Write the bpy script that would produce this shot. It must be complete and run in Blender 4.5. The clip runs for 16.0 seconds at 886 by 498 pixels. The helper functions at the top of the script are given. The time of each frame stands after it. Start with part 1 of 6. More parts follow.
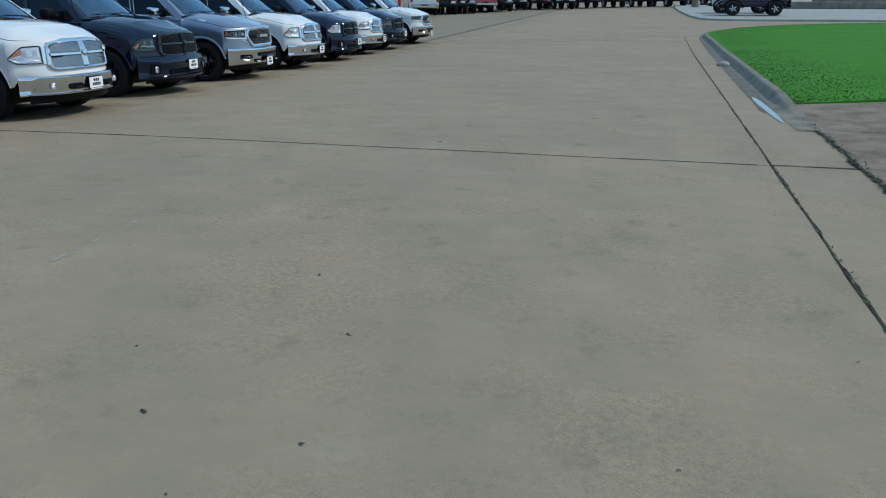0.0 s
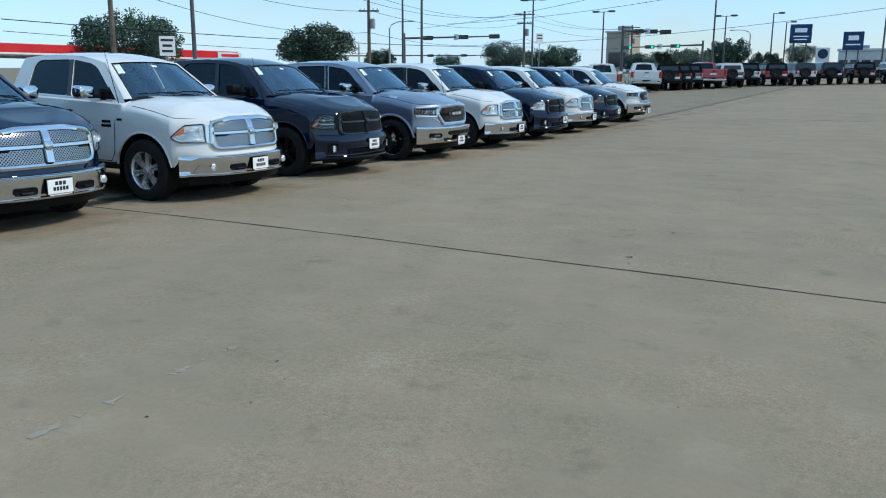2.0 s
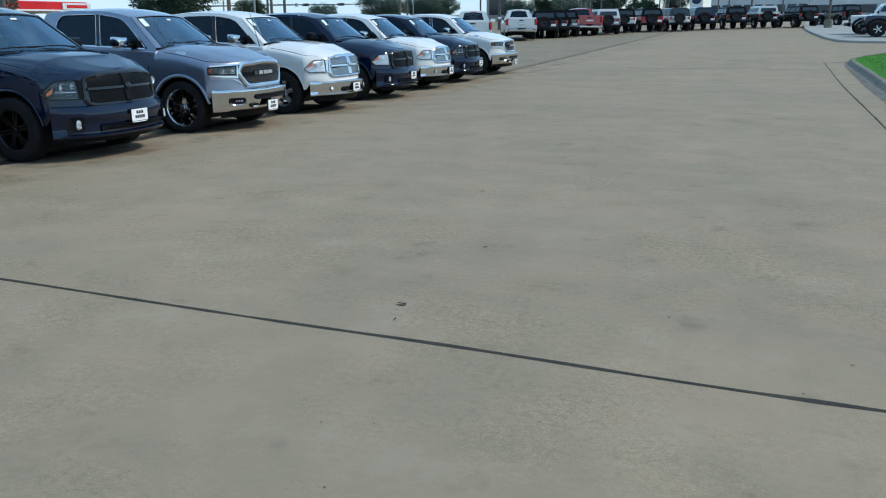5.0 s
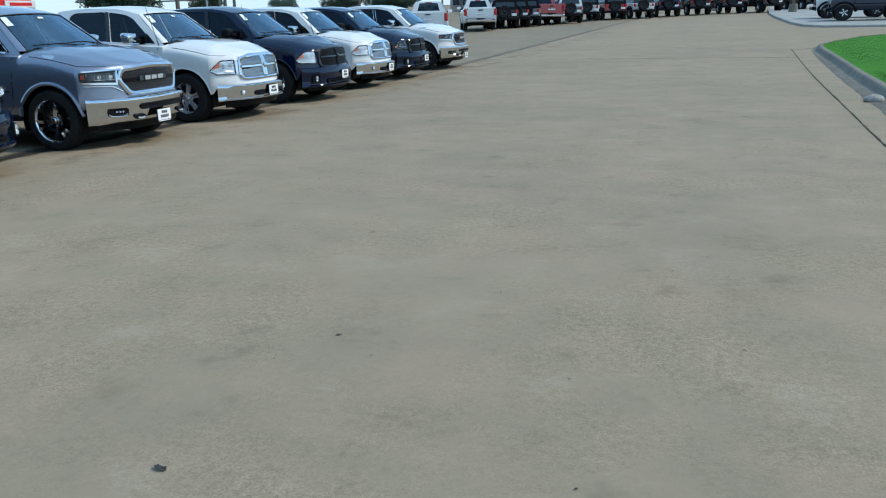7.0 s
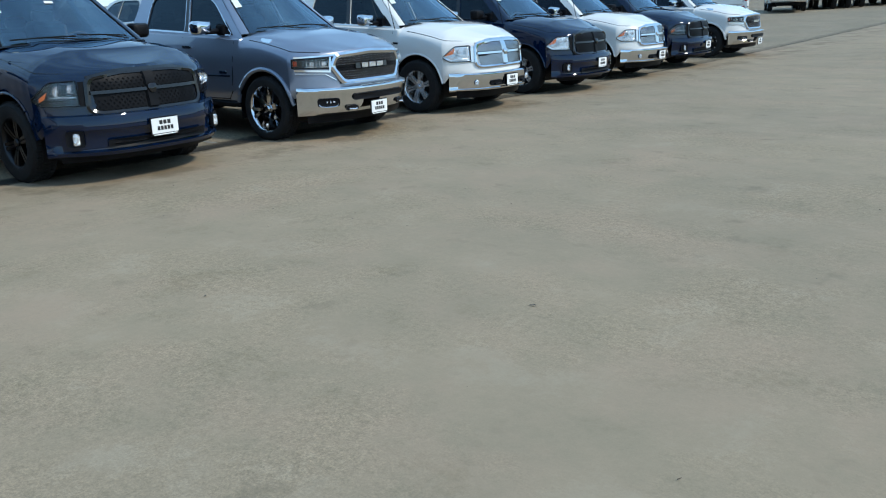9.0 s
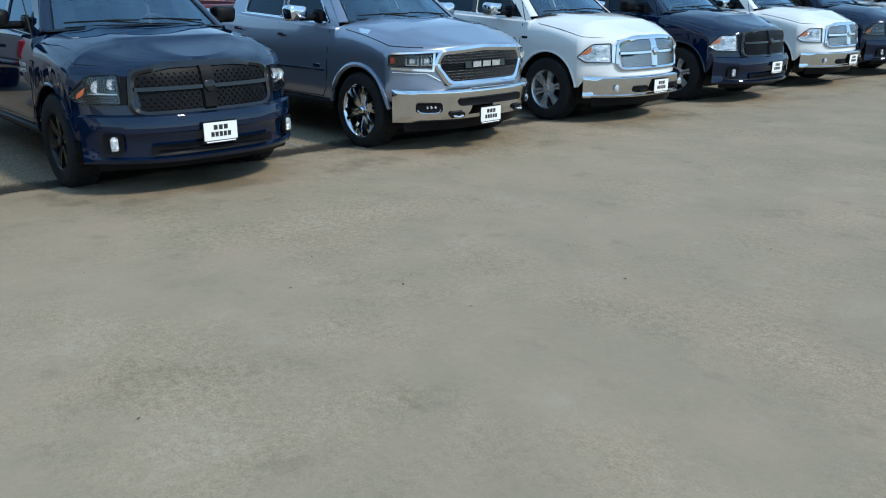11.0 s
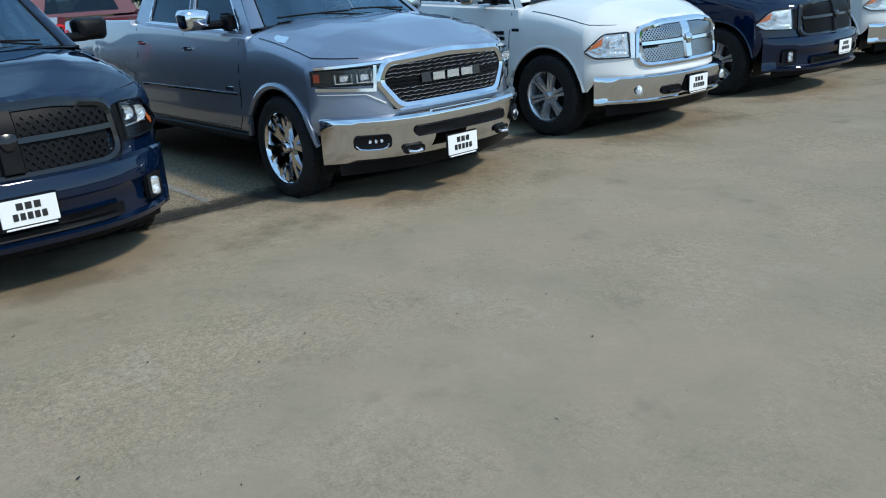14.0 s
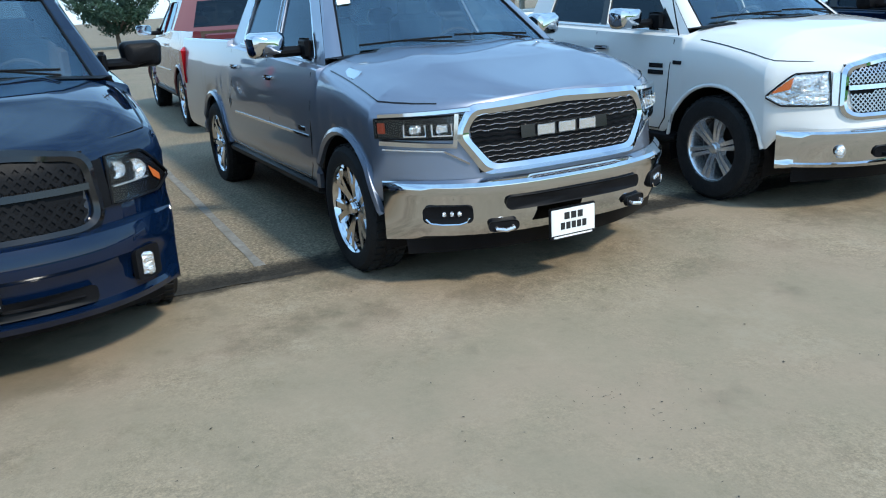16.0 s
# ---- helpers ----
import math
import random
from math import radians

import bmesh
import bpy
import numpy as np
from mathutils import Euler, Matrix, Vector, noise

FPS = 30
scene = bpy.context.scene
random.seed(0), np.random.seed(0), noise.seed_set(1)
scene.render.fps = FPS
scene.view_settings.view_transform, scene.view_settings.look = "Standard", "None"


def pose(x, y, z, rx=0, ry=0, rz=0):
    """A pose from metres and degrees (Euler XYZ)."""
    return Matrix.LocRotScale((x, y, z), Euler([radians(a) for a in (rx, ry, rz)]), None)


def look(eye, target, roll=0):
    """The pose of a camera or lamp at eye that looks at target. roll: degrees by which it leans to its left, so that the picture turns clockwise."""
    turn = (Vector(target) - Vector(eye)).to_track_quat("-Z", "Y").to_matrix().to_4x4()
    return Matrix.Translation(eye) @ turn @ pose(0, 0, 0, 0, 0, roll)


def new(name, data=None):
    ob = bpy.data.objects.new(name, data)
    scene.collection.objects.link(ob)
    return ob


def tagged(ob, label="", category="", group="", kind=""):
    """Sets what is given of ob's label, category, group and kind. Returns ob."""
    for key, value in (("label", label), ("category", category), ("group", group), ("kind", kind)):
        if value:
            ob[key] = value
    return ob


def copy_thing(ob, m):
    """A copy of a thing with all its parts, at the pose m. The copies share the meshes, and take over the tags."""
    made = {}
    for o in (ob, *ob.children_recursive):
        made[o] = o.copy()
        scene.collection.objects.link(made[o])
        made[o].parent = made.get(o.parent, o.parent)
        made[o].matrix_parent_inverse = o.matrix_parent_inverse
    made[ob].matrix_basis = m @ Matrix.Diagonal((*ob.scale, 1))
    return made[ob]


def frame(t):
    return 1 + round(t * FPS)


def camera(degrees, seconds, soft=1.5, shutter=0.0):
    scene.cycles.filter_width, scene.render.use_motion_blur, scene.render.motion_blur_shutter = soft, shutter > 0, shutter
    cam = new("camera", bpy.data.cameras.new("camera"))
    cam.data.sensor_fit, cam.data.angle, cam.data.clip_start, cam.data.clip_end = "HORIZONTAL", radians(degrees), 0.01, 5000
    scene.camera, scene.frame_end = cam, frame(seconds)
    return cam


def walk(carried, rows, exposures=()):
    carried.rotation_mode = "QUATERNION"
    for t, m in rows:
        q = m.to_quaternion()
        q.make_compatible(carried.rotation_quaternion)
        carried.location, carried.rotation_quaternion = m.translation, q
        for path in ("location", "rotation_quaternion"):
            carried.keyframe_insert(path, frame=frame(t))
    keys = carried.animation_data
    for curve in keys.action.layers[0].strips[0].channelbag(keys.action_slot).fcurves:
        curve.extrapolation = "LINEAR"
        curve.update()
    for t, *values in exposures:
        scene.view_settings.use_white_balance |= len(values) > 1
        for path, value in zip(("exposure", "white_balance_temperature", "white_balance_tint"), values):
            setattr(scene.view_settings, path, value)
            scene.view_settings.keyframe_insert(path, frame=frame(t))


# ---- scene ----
cam = camera(57.4, 16.0, soft=1.1)
METRES, EYE, TILT, LEAN, TURN = 15.441, 1.575, 0.0, 0.0, 14.9
ROWS = [
    (0.0, 0.0, 0.0, 0.0, 0.03, -16.96, -0.08),
    (0.5, 0.0079, 0.0339, -0.0017, 1.99, -17.06, 0.72),
    (1.0, 0.0058, 0.0704, -0.0009, 15.96, -16.99, 0.31),
    (1.5, 0.0066, 0.1017, -0.0001, 15.9, -16.19, 0.06),
    (2.0, 0.0136, 0.1361, 0.0019, 15.33, -12.03, -0.22),
    (2.5, 0.0154, 0.1671, 0.0003, 14.02, -12.96, -0.45),
    (3.0, 0.0249, 0.1944, -0.0006, 5.76, -13.69, 1.32),
    (3.5, 0.0324, 0.2278, 0.0011, 9.88, -13.98, 0.8),
    (4.0, 0.0372, 0.2604, 0.0005, 7.78, -14.98, 0.95),
    (6.5, 0.0759, 0.4186, 0.0009, 7.52, -15.76, 0.16),
    (7.0, 0.0838, 0.4477, 0.0013, 5.37, -16.05, 1.52),
    (7.5, 0.0925, 0.4837, 0.0032, 7.32, -16.04, 0.76),
    (8.0, 0.0931, 0.5175, 0.0023, 9.54, -16.82, 0.73),
    (8.5, 0.099, 0.548, 0.0001, 13.3, -16.91, 1.83),
    (9.0, 0.0983, 0.5789, 0.002, 25.4, -16.89, 1.47),
    (11.5, 0.0541, 0.724, 0.0062, 37.41, -16.97, -0.18),
    (12.0, 0.0404, 0.7509, 0.0069, 37.7, -13.4, -1.12),
    (12.5, 0.0292, 0.7756, 0.0073, 36.45, -13.72, 1.0),
    (13.0, 0.0231, 0.8052, 0.0048, 36.11, -13.42, 2.3),
    (13.5, 0.0082, 0.8304, 0.0018, 37.89, -14.82, 2.31),
    (14.0, -0.0015, 0.8524, 0.0002, 37.92, -18.49, 3.7),
    (14.5, -0.0102, 0.8819, 0.0008, 43.95, -18.21, 2.11),
    (15.0, -0.026, 0.9039, 0.0002, 51.73, -18.65, 3.42),
    (15.5, -0.0366, 0.9281, 0.0013, 50.18, -18.69, 4.01),
    (16.0, -0.0446, 0.9572, 0.0017, 51.47, -16.98, 3.24),
]
EXPOSURES = [(t, e + 0.34, 5750, 7) for t, e in ((0.0, -0.26), (0.5, 0.10), (1.0, 0.15), (1.5, 0.12), (2.0, -0.10), (2.5, -0.20), (3.0, 0.01), (3.5, -0.10), (4.0, 0.0), (6.5, -0.08), (7.0, 0.07), (7.5, 0.0), (8.5, 0.03), (9.0, 0.15), (11.5, 0.2), (12.5, -0.05), (13.5, -0.10), (14.0, 0.12), (14.5, 0.45), (16.0, 0.42))]
walk(cam, [(t, pose(0, 0, EYE, TILT, LEAN, TURN) @ pose(METRES * x, METRES * y, METRES * z, 90 + pitch, roll, yaw)) for t, x, y, z, yaw, pitch, roll in ROWS],
     exposures=EXPOSURES)

# ---- world, sun, exposure ----
SUN_DIR = Vector((0.70, 0.22, 0.70)).normalized()      # towards the sun
world = bpy.data.worlds.new("sky_world")
world.use_nodes = True
scene.world = world
wn, wl = world.node_tree.nodes, world.node_tree.links
sky = wn.new("ShaderNodeTexSky")
sky.sky_type = "NISHITA"
sky.sun_disc = False
sky.sun_elevation = math.asin(SUN_DIR.z)
sky.sun_rotation = math.atan2(SUN_DIR.x, SUN_DIR.y)
sky.air_density, sky.dust_density, sky.ozone_density = 1.3, 0.3, 3.0
# a thin veil of bright cloud over the blue
wc = wn.new("ShaderNodeTexCoord")
wm = wn.new("ShaderNodeMapping")
wm.inputs["Scale"].default_value = (1.0, 1.0, 2.6)
cloud = wn.new("ShaderNodeTexNoise")
cloud.inputs["Scale"].default_value, cloud.inputs["Detail"].default_value, cloud.inputs["Roughness"].default_value = 2.2, 6, 0.6
wr = wn.new("ShaderNodeValToRGB")
wr.color_ramp.elements[0].position, wr.color_ramp.elements[0].color = 0.38, (0.26, 0.26, 0.26, 1)
wr.color_ramp.elements[1].position, wr.color_ramp.elements[1].color = 0.66, (0.80, 0.80, 0.80, 1)
veil = wn.new("ShaderNodeMix")
veil.data_type = "RGBA"
veil.inputs[7].default_value = (4.6, 7.5, 10.3, 1)
wl.new(wc.outputs["Generated"], wm.inputs["Vector"])
wl.new(wm.outputs[0], cloud.inputs["Vector"])
wl.new(cloud.outputs["Fac"], wr.inputs["Fac"])
wl.new(wr.outputs[0], veil.inputs[0])
wl.new(sky.outputs[0], veil.inputs[6])
wn["Background"].inputs["Strength"].default_value = 0.105
wl.new(veil.outputs[2], wn["Background"].inputs["Color"])
sun = new("sun", bpy.data.lights.new("sun", "SUN"))
sun.data.energy, sun.data.angle, sun.data.color = 2.25, radians(6.0), (1.0, 0.88, 0.70)
sun.matrix_basis = look(SUN_DIR * 100, (0, 0, 0))



# ---- materials ----
def material(name, color, rough=0.5, metal=0.0, coat=0.0, spec=None):
    m = bpy.data.materials.new(name)
    m.use_nodes = True
    b = m.node_tree.nodes["Principled BSDF"]
    b.inputs["Base Color"].default_value = (*color, 1)
    b.inputs["Roughness"].default_value = rough
    b.inputs["Metallic"].default_value = metal
    b.inputs["Coat Weight"].default_value = coat
    b.inputs["Coat Roughness"].default_value = 0.04
    if spec is not None:
        b.inputs["Specular IOR Level"].default_value = spec
    return m


def node(m, kind, **inputs):
    n = m.node_tree.nodes.new(kind)
    for k, v in inputs.items():
        n.inputs[k.replace("_", " ")].default_value = v
    return n


def link(m, a, b):
    m.node_tree.links.new(a, b)


def noise_of(m, scale, detail=4, rough=0.6, coords=None):
    n = node(m, "ShaderNodeTexNoise", Scale=scale, Detail=detail, Roughness=rough)
    link(m, coords, n.inputs["Vector"])
    return n.outputs["Fac"]


def ramp(m, fac, stops):
    r = m.node_tree.nodes.new("ShaderNodeValToRGB")
    e = r.color_ramp.elements
    while len(e) < len(stops):
        e.new(0.5)
    for el, (p, c) in zip(e, stops):
        el.position, el.color = p, (*c, 1) if len(c) == 3 else c
    link(m, fac, r.inputs["Fac"])
    return r.outputs["Color"]


def mix(m, mode, fac, a, b):
    n = m.node_tree.nodes.new("ShaderNodeMix")
    n.data_type, n.blend_type = "RGBA", mode
    for sock, v in ((n.inputs[0], fac), (n.inputs[6], a), (n.inputs[7], b)):
        if isinstance(v, (int, float)):
            sock.default_value = v
        elif isinstance(v, tuple):
            sock.default_value = (*v, 1)
        else:
            link(m, v, sock)
    return n.outputs[2]


def calc(m, op, a, b=0.0, c=0.0):
    n = m.node_tree.nodes.new("ShaderNodeMath")
    n.operation = op
    for sock, v in zip(n.inputs, (a, b, c)):
        if isinstance(v, (int, float)):
            sock.default_value = v
        else:
            link(m, v, sock)
    return n.outputs[0]


def place(m):
    return m.node_tree.nodes.new("ShaderNodeNewGeometry").outputs["Position"]


def own(m):
    return m.node_tree.nodes.new("ShaderNodeTexCoord").outputs["Object"]


def bump(m, height, strength, distance):
    n = node(m, "ShaderNodeBump", Strength=strength, Distance=distance)
    link(m, height, n.inputs["Height"])
    link(m, n.outputs[0], m.node_tree.nodes["Principled BSDF"].inputs["Normal"])


def varied(name, dark, light, rough, scale=4.0, fine=60.0, metal=0.0, relief=0.2, depth=0.004, spec=0.3):
    """A matt surface with stains and grain."""
    m = material(name, light, rough, metal, spec=spec)
    p = own(m)
    big, small = noise_of(m, scale, 5, 0.65, p), noise_of(m, fine, 3, 0.6, p)
    c = ramp(m, calc(m, "ADD", calc(m, "MULTIPLY", big, 0.7), calc(m, "MULTIPLY", small, 0.3)), [(0.35, dark), (0.65, light)])
    link(m, c, m.node_tree.nodes["Principled BSDF"].inputs["Base Color"])
    bump(m, small, relief, depth)
    return m


def paint(name, color, metallic=0.0, flake=0.03):
    """Car paint under a clear coat, with a thin film of dust."""
    m = material(name, color, 0.38, metallic, coat=1.0, spec=0.5 if metallic else 0.0)
    p = own(m)
    dust = noise_of(m, 2.2, 6, 0.65, p)
    c = mix(m, "MIX", calc(m, "MULTIPLY", dust, flake), tuple(color), (0.42, 0.39, 0.34))
    link(m, c, m.node_tree.nodes["Principled BSDF"].inputs["Base Color"])
    r = calc(m, "MULTIPLY_ADD", dust, 0.05, 0.0)
    link(m, r, m.node_tree.nodes["Principled BSDF"].inputs["Coat Roughness"])
    return m


def lot_concrete():
    """Old sandy concrete of the drive: cloudy stains, exposed grit, dirt gathered along the seams."""
    m = material("lot_concrete", (0.36, 0.32, 0.26), 0.86, spec=0.10)
    p = place(m)
    sep = m.node_tree.nodes.new("ShaderNodeSeparateXYZ")
    link(m, p, sep.inputs[0])
    x, y = sep.outputs[0], sep.outputs[1]
    broad, mid = noise_of(m, 0.22, 6, 0.62, p), noise_of(m, 1.5, 9, 0.70, p)
    grit, grit2 = noise_of(m, 80, 3, 0.75, p), noise_of(m, 24, 5, 0.72, p)
    c = ramp(m, mid, [(0.28, (0.226, 0.180, 0.115)), (0.42, (0.268, 0.218, 0.147)), (0.55, (0.292, 0.232, 0.157)), (0.70, (0.322, 0.265, 0.186))])
    c = mix(m, "MULTIPLY", 0.8, c, ramp(m, broad, [(0.33, (0.84, 0.85, 0.85)), (0.58, (1.0, 0.99, 0.97))]))
    warm = noise_of(m, 0.8, 7, 0.68, p)
    c = mix(m, "MIX", ramp(m, warm, [(0.48, (0, 0, 0)), (0.66, (0.55, 0.55, 0.55))]), c, (0.325, 0.240, 0.164))
    worn = ramp(m, noise_of(m, 0.62, 6, 0.68, p), [(0.44, (0.12, 0.12, 0.12)), (0.62, (1, 1, 1))])
    c = mix(m, "MULTIPLY", worn, c, ramp(m, grit, [(0.30, (0.74, 0.74, 0.75)), (0.48, (0.99, 0.99, 0.98)), (0.68, (1.28, 1.24, 1.18))]))
    c = mix(m, "MULTIPLY", worn, c, ramp(m, grit2, [(0.34, (0.80, 0.80, 0.80)), (0.60, (1.07, 1.065, 1.06))]))
    # damp dark patches
    spots = noise_of(m, 2.6, 3, 0.55, p)
    c = mix(m, "MULTIPLY", ramp(m, spots, [(0.62, (0, 0, 0)), (0.74, (0.55, 0.55, 0.55))]), c, (0.66, 0.67, 0.68))
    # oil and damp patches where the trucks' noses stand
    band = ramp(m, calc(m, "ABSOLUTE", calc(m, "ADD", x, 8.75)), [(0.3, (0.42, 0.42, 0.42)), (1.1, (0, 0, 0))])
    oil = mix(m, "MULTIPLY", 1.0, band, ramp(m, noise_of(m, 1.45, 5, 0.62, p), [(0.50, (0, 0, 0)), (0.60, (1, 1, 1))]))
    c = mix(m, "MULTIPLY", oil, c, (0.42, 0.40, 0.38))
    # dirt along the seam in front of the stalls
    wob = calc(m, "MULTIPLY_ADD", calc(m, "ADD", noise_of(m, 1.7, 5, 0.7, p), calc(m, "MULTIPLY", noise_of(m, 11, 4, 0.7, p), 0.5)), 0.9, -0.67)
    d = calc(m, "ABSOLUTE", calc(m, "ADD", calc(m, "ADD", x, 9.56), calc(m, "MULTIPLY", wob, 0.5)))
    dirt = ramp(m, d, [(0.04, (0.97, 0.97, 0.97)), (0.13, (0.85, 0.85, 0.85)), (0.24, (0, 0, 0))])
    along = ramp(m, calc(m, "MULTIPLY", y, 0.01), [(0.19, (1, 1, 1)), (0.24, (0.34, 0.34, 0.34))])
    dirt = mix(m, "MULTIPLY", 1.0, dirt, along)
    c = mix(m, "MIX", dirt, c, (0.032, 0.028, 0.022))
    # the stalls behind it: greyer, coarser slab
    stall = ramp(m, calc(m, "MULTIPLY_ADD", x, -1.0, -9.0), [(0.40, (0, 0, 0)), (0.5, (0.75, 0.75, 0.75))])
    c = mix(m, "MULTIPLY", stall, c, (0.80, 0.85, 0.90))
    pebbles = ramp(m, noise_of(m, 42, 3, 0.75, p), [(0.34, (0.45, 0.45, 0.46)), (0.52, (1, 1, 1)), (0.68, (1.7, 1.66, 1.56))])
    c = mix(m, "MULTIPLY", stall, c, pebbles)
    b = m.node_tree.nodes["Principled BSDF"]
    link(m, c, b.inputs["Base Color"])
    link(m, calc(m, "MULTIPLY_ADD", mid, 0.2, 0.72), b.inputs["Roughness"])
    bump(m, calc(m, "ADD", grit, calc(m, "MULTIPLY", grit2, 0.6)), 0.22, 0.003)
    return m


def glass_like(name, tint, rough=0.0, mirror=0.07):
    """A thin tinted pane: it lets light through and mirrors by the angle."""
    m = bpy.data.materials.new(name)
    m.use_nodes = True
    nt = m.node_tree
    nt.nodes.remove(nt.nodes["Principled BSDF"])
    t = node(m, "ShaderNodeBsdfTransparent", Color=(*tint, 1))
    g = node(m, "ShaderNodeBsdfGlossy", Color=(0.66, 0.84, 1, 1), Roughness=rough)
    f = node(m, "ShaderNodeLayerWeight", Blend=0.5)
    s = nt.nodes.new("ShaderNodeMixShader")
    link(m, calc(m, "MULTIPLY_ADD", calc(m, "POWER", f.outputs["Facing"], 5.0), 0.90, mirror), s.inputs[0])
    link(m, t.outputs[0], s.inputs[1])
    link(m, g.outputs[0], s.inputs[2])
    link(m, s.outputs[0], nt.nodes["Material Output"].inputs["Surface"])
    return m


def leaves_material(name, dark, light):
    m = material(name, light, 0.6)
    geo = m.node_tree.nodes.new("ShaderNodeNewGeometry")
    c = ramp(m, geo.outputs["Random Per Island"], [(0.0, dark), (1.0, light)])
    link(m, c, m.node_tree.nodes["Principled BSDF"].inputs["Base Color"])
    return m


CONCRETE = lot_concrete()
CURB = varied("curb_concrete", (0.13, 0.115, 0.09), (0.26, 0.23, 0.18), 0.85, 1.6, 50, spec=0.1)
AGGREGATE = varied("pebble_concrete", (0.11, 0.085, 0.06), (0.28, 0.22, 0.16), 0.9, 2.0, 45, relief=0.6, depth=0.008, spec=0.1)
PALE = varied("pale_concrete", (0.27, 0.26, 0.23), (0.36, 0.35, 0.31), 0.8, 0.5, 20, spec=0.1)
SCUFF = varied("tyre_scuff", (0.26, 0.22, 0.165), (0.33, 0.295, 0.235), 0.85, 9, 60, spec=0.05)
LINE = varied("worn_line_paint", (0.17, 0.160, 0.14), (0.29, 0.28, 0.25), 0.85, 5, 30, spec=0.05)
GRIME = varied("gutter_grime", (0.035, 0.035, 0.032), (0.07, 0.062, 0.05), 0.9, 3, 50, spec=0.03)
DAMP = varied("damp_gutter", (0.085, 0.078, 0.065), (0.17, 0.155, 0.125), 0.8, 2.5, 50, spec=0.15)
WATER = material("puddle_water", (0.05, 0.055, 0.06), 0.03, spec=0.6)
GRASS = varied("lawn_soil", (0.048, 0.150, 0.014), (0.065, 0.195, 0.02), 0.9, 0.8, 30, spec=0.05)
BLADES = leaves_material("grass_blades", (0.05, 0.155, 0.014), (0.065, 0.195, 0.02))
WEED = leaves_material("weed_leaves", (0.03, 0.06, 0.012), (0.08, 0.13, 0.03))
LEAF = leaves_material("tree_leaves", (0.010, 0.032, 0.018), (0.026, 0.062, 0.030))
BARK = varied("bark", (0.05, 0.04, 0.03), (0.14, 0.11, 0.08), 0.9, 6, 40)
STONE = varied("stone", (0.22, 0.20, 0.17), (0.42, 0.39, 0.33), 0.85, 8, 60)
DEBRIS = leaves_material("dry_leaf", (0.02, 0.014, 0.008), (0.07, 0.05, 0.03))
P_WHITE = paint("white_paint", (0.66, 0.65, 0.62), 0.0, 0.05)
P_BLUE = paint("dark_blue_paint", (0.0016, 0.0075, 0.028), 0.0, 0.002)
P_NAVY = paint("navy_black_paint", (0.0017, 0.0072, 0.025), 0.0, 0.002)
P_SILVER = paint("silver_grey_paint", (0.20, 0.225, 0.285), 0.75, 0.03)
P_RED = paint("red_paint", (0.28, 0.012, 0.018), 0.1, 0.03)
P_MAROON = paint("maroon_paint", (0.10, 0.008, 0.012), 0.2, 0.03)
P_GREY = paint("grey_paint", (0.16, 0.17, 0.18), 0.4, 0.05)
P_BLACK = paint("black_paint", (0.006, 0.006, 0.008), 0.0, 0.03)
CHROME = material("chrome", (0.64, 0.65, 0.67), 0.05, 1.0)
SATIN = material("satin_metal", (0.70, 0.70, 0.71), 0.22, 0.75)
MESH = material("grille_mesh_metal", (0.40, 0.40, 0.41), 0.25, 1.0)
DARK_METAL = material("dark_wheel_metal", (0.03, 0.03, 0.032), 0.3, 0.9)
BLACK = varied("black_plastic", (0.004, 0.004, 0.005), (0.009, 0.009, 0.010), 0.45, 5, 120, relief=0.05, spec=0.10)
GLOSS = material("gloss_black", (0.008, 0.008, 0.009), 0.12)
RUBBER = varied("rubber", (0.008, 0.008, 0.009), (0.02, 0.019, 0.018), 0.8, 5, 80, spec=0.2)
CABIN = varied("cabin_trim", (0.02, 0.02, 0.022), (0.05, 0.048, 0.045), 0.8, 4, 60)
SEAT = varied("seat_leather", (0.05, 0.045, 0.04), (0.10, 0.09, 0.08), 0.6, 4, 60)
GLASS = glass_like("windshield_glass", (0.66, 0.79, 0.83), mirror=0.17)
TINT = glass_like("tinted_glass", (0.06, 0.07, 0.075), mirror=0.035)
LENS = glass_like("lamp_lens", (0.92, 0.94, 0.95), mirror=0.035)
REFLECT = varied("lamp_reflector", (0.60, 0.60, 0.60), (0.92, 0.92, 0.92), 0.18, 14, 30, metal=0.8, relief=0.8, depth=0.03)
AMBER = material("amber_lens", (0.55, 0.13, 0.03), 0.12)
MARKER = material("dark_amber_lens", (0.22, 0.03, 0.01), 0.12)
REDLENS = material("red_lens", (0.40, 0.01, 0.012), 0.12)
PLATE = varied("plate_white", (0.74, 0.74, 0.72), (0.82, 0.82, 0.80), 0.5, 8, 90)
INK = material("black_ink", (0.012, 0.012, 0.012), 0.6)
PAPER = varied("sticker_paper", (0.60, 0.68, 0.60), (0.78, 0.82, 0.76), 0.6, 15, 90)
POLE = varied("painted_steel", (0.06, 0.06, 0.058), (0.12, 0.115, 0.11), 0.55, 2, 40)
GALV = varied("galvanised_steel", (0.20, 0.21, 0.22), (0.34, 0.35, 0.36), 0.5, 2, 40)
WOOD = varied("weathered_wood", (0.07, 0.055, 0.045), (0.17, 0.14, 0.11), 0.9, 2, 30)
SIGN_BLUE = varied("sign_blue", (0.012, 0.035, 0.10), (0.02, 0.05, 0.14), 0.4, 1, 30)
SIGN_WHITE = varied("sign_white", (0.62, 0.62, 0.62), (0.76, 0.76, 0.75), 0.5, 1, 30)
SIGN_RED = varied("canopy_red", (0.50, 0.015, 0.02), (0.62, 0.03, 0.03), 0.45, 0.5, 20)
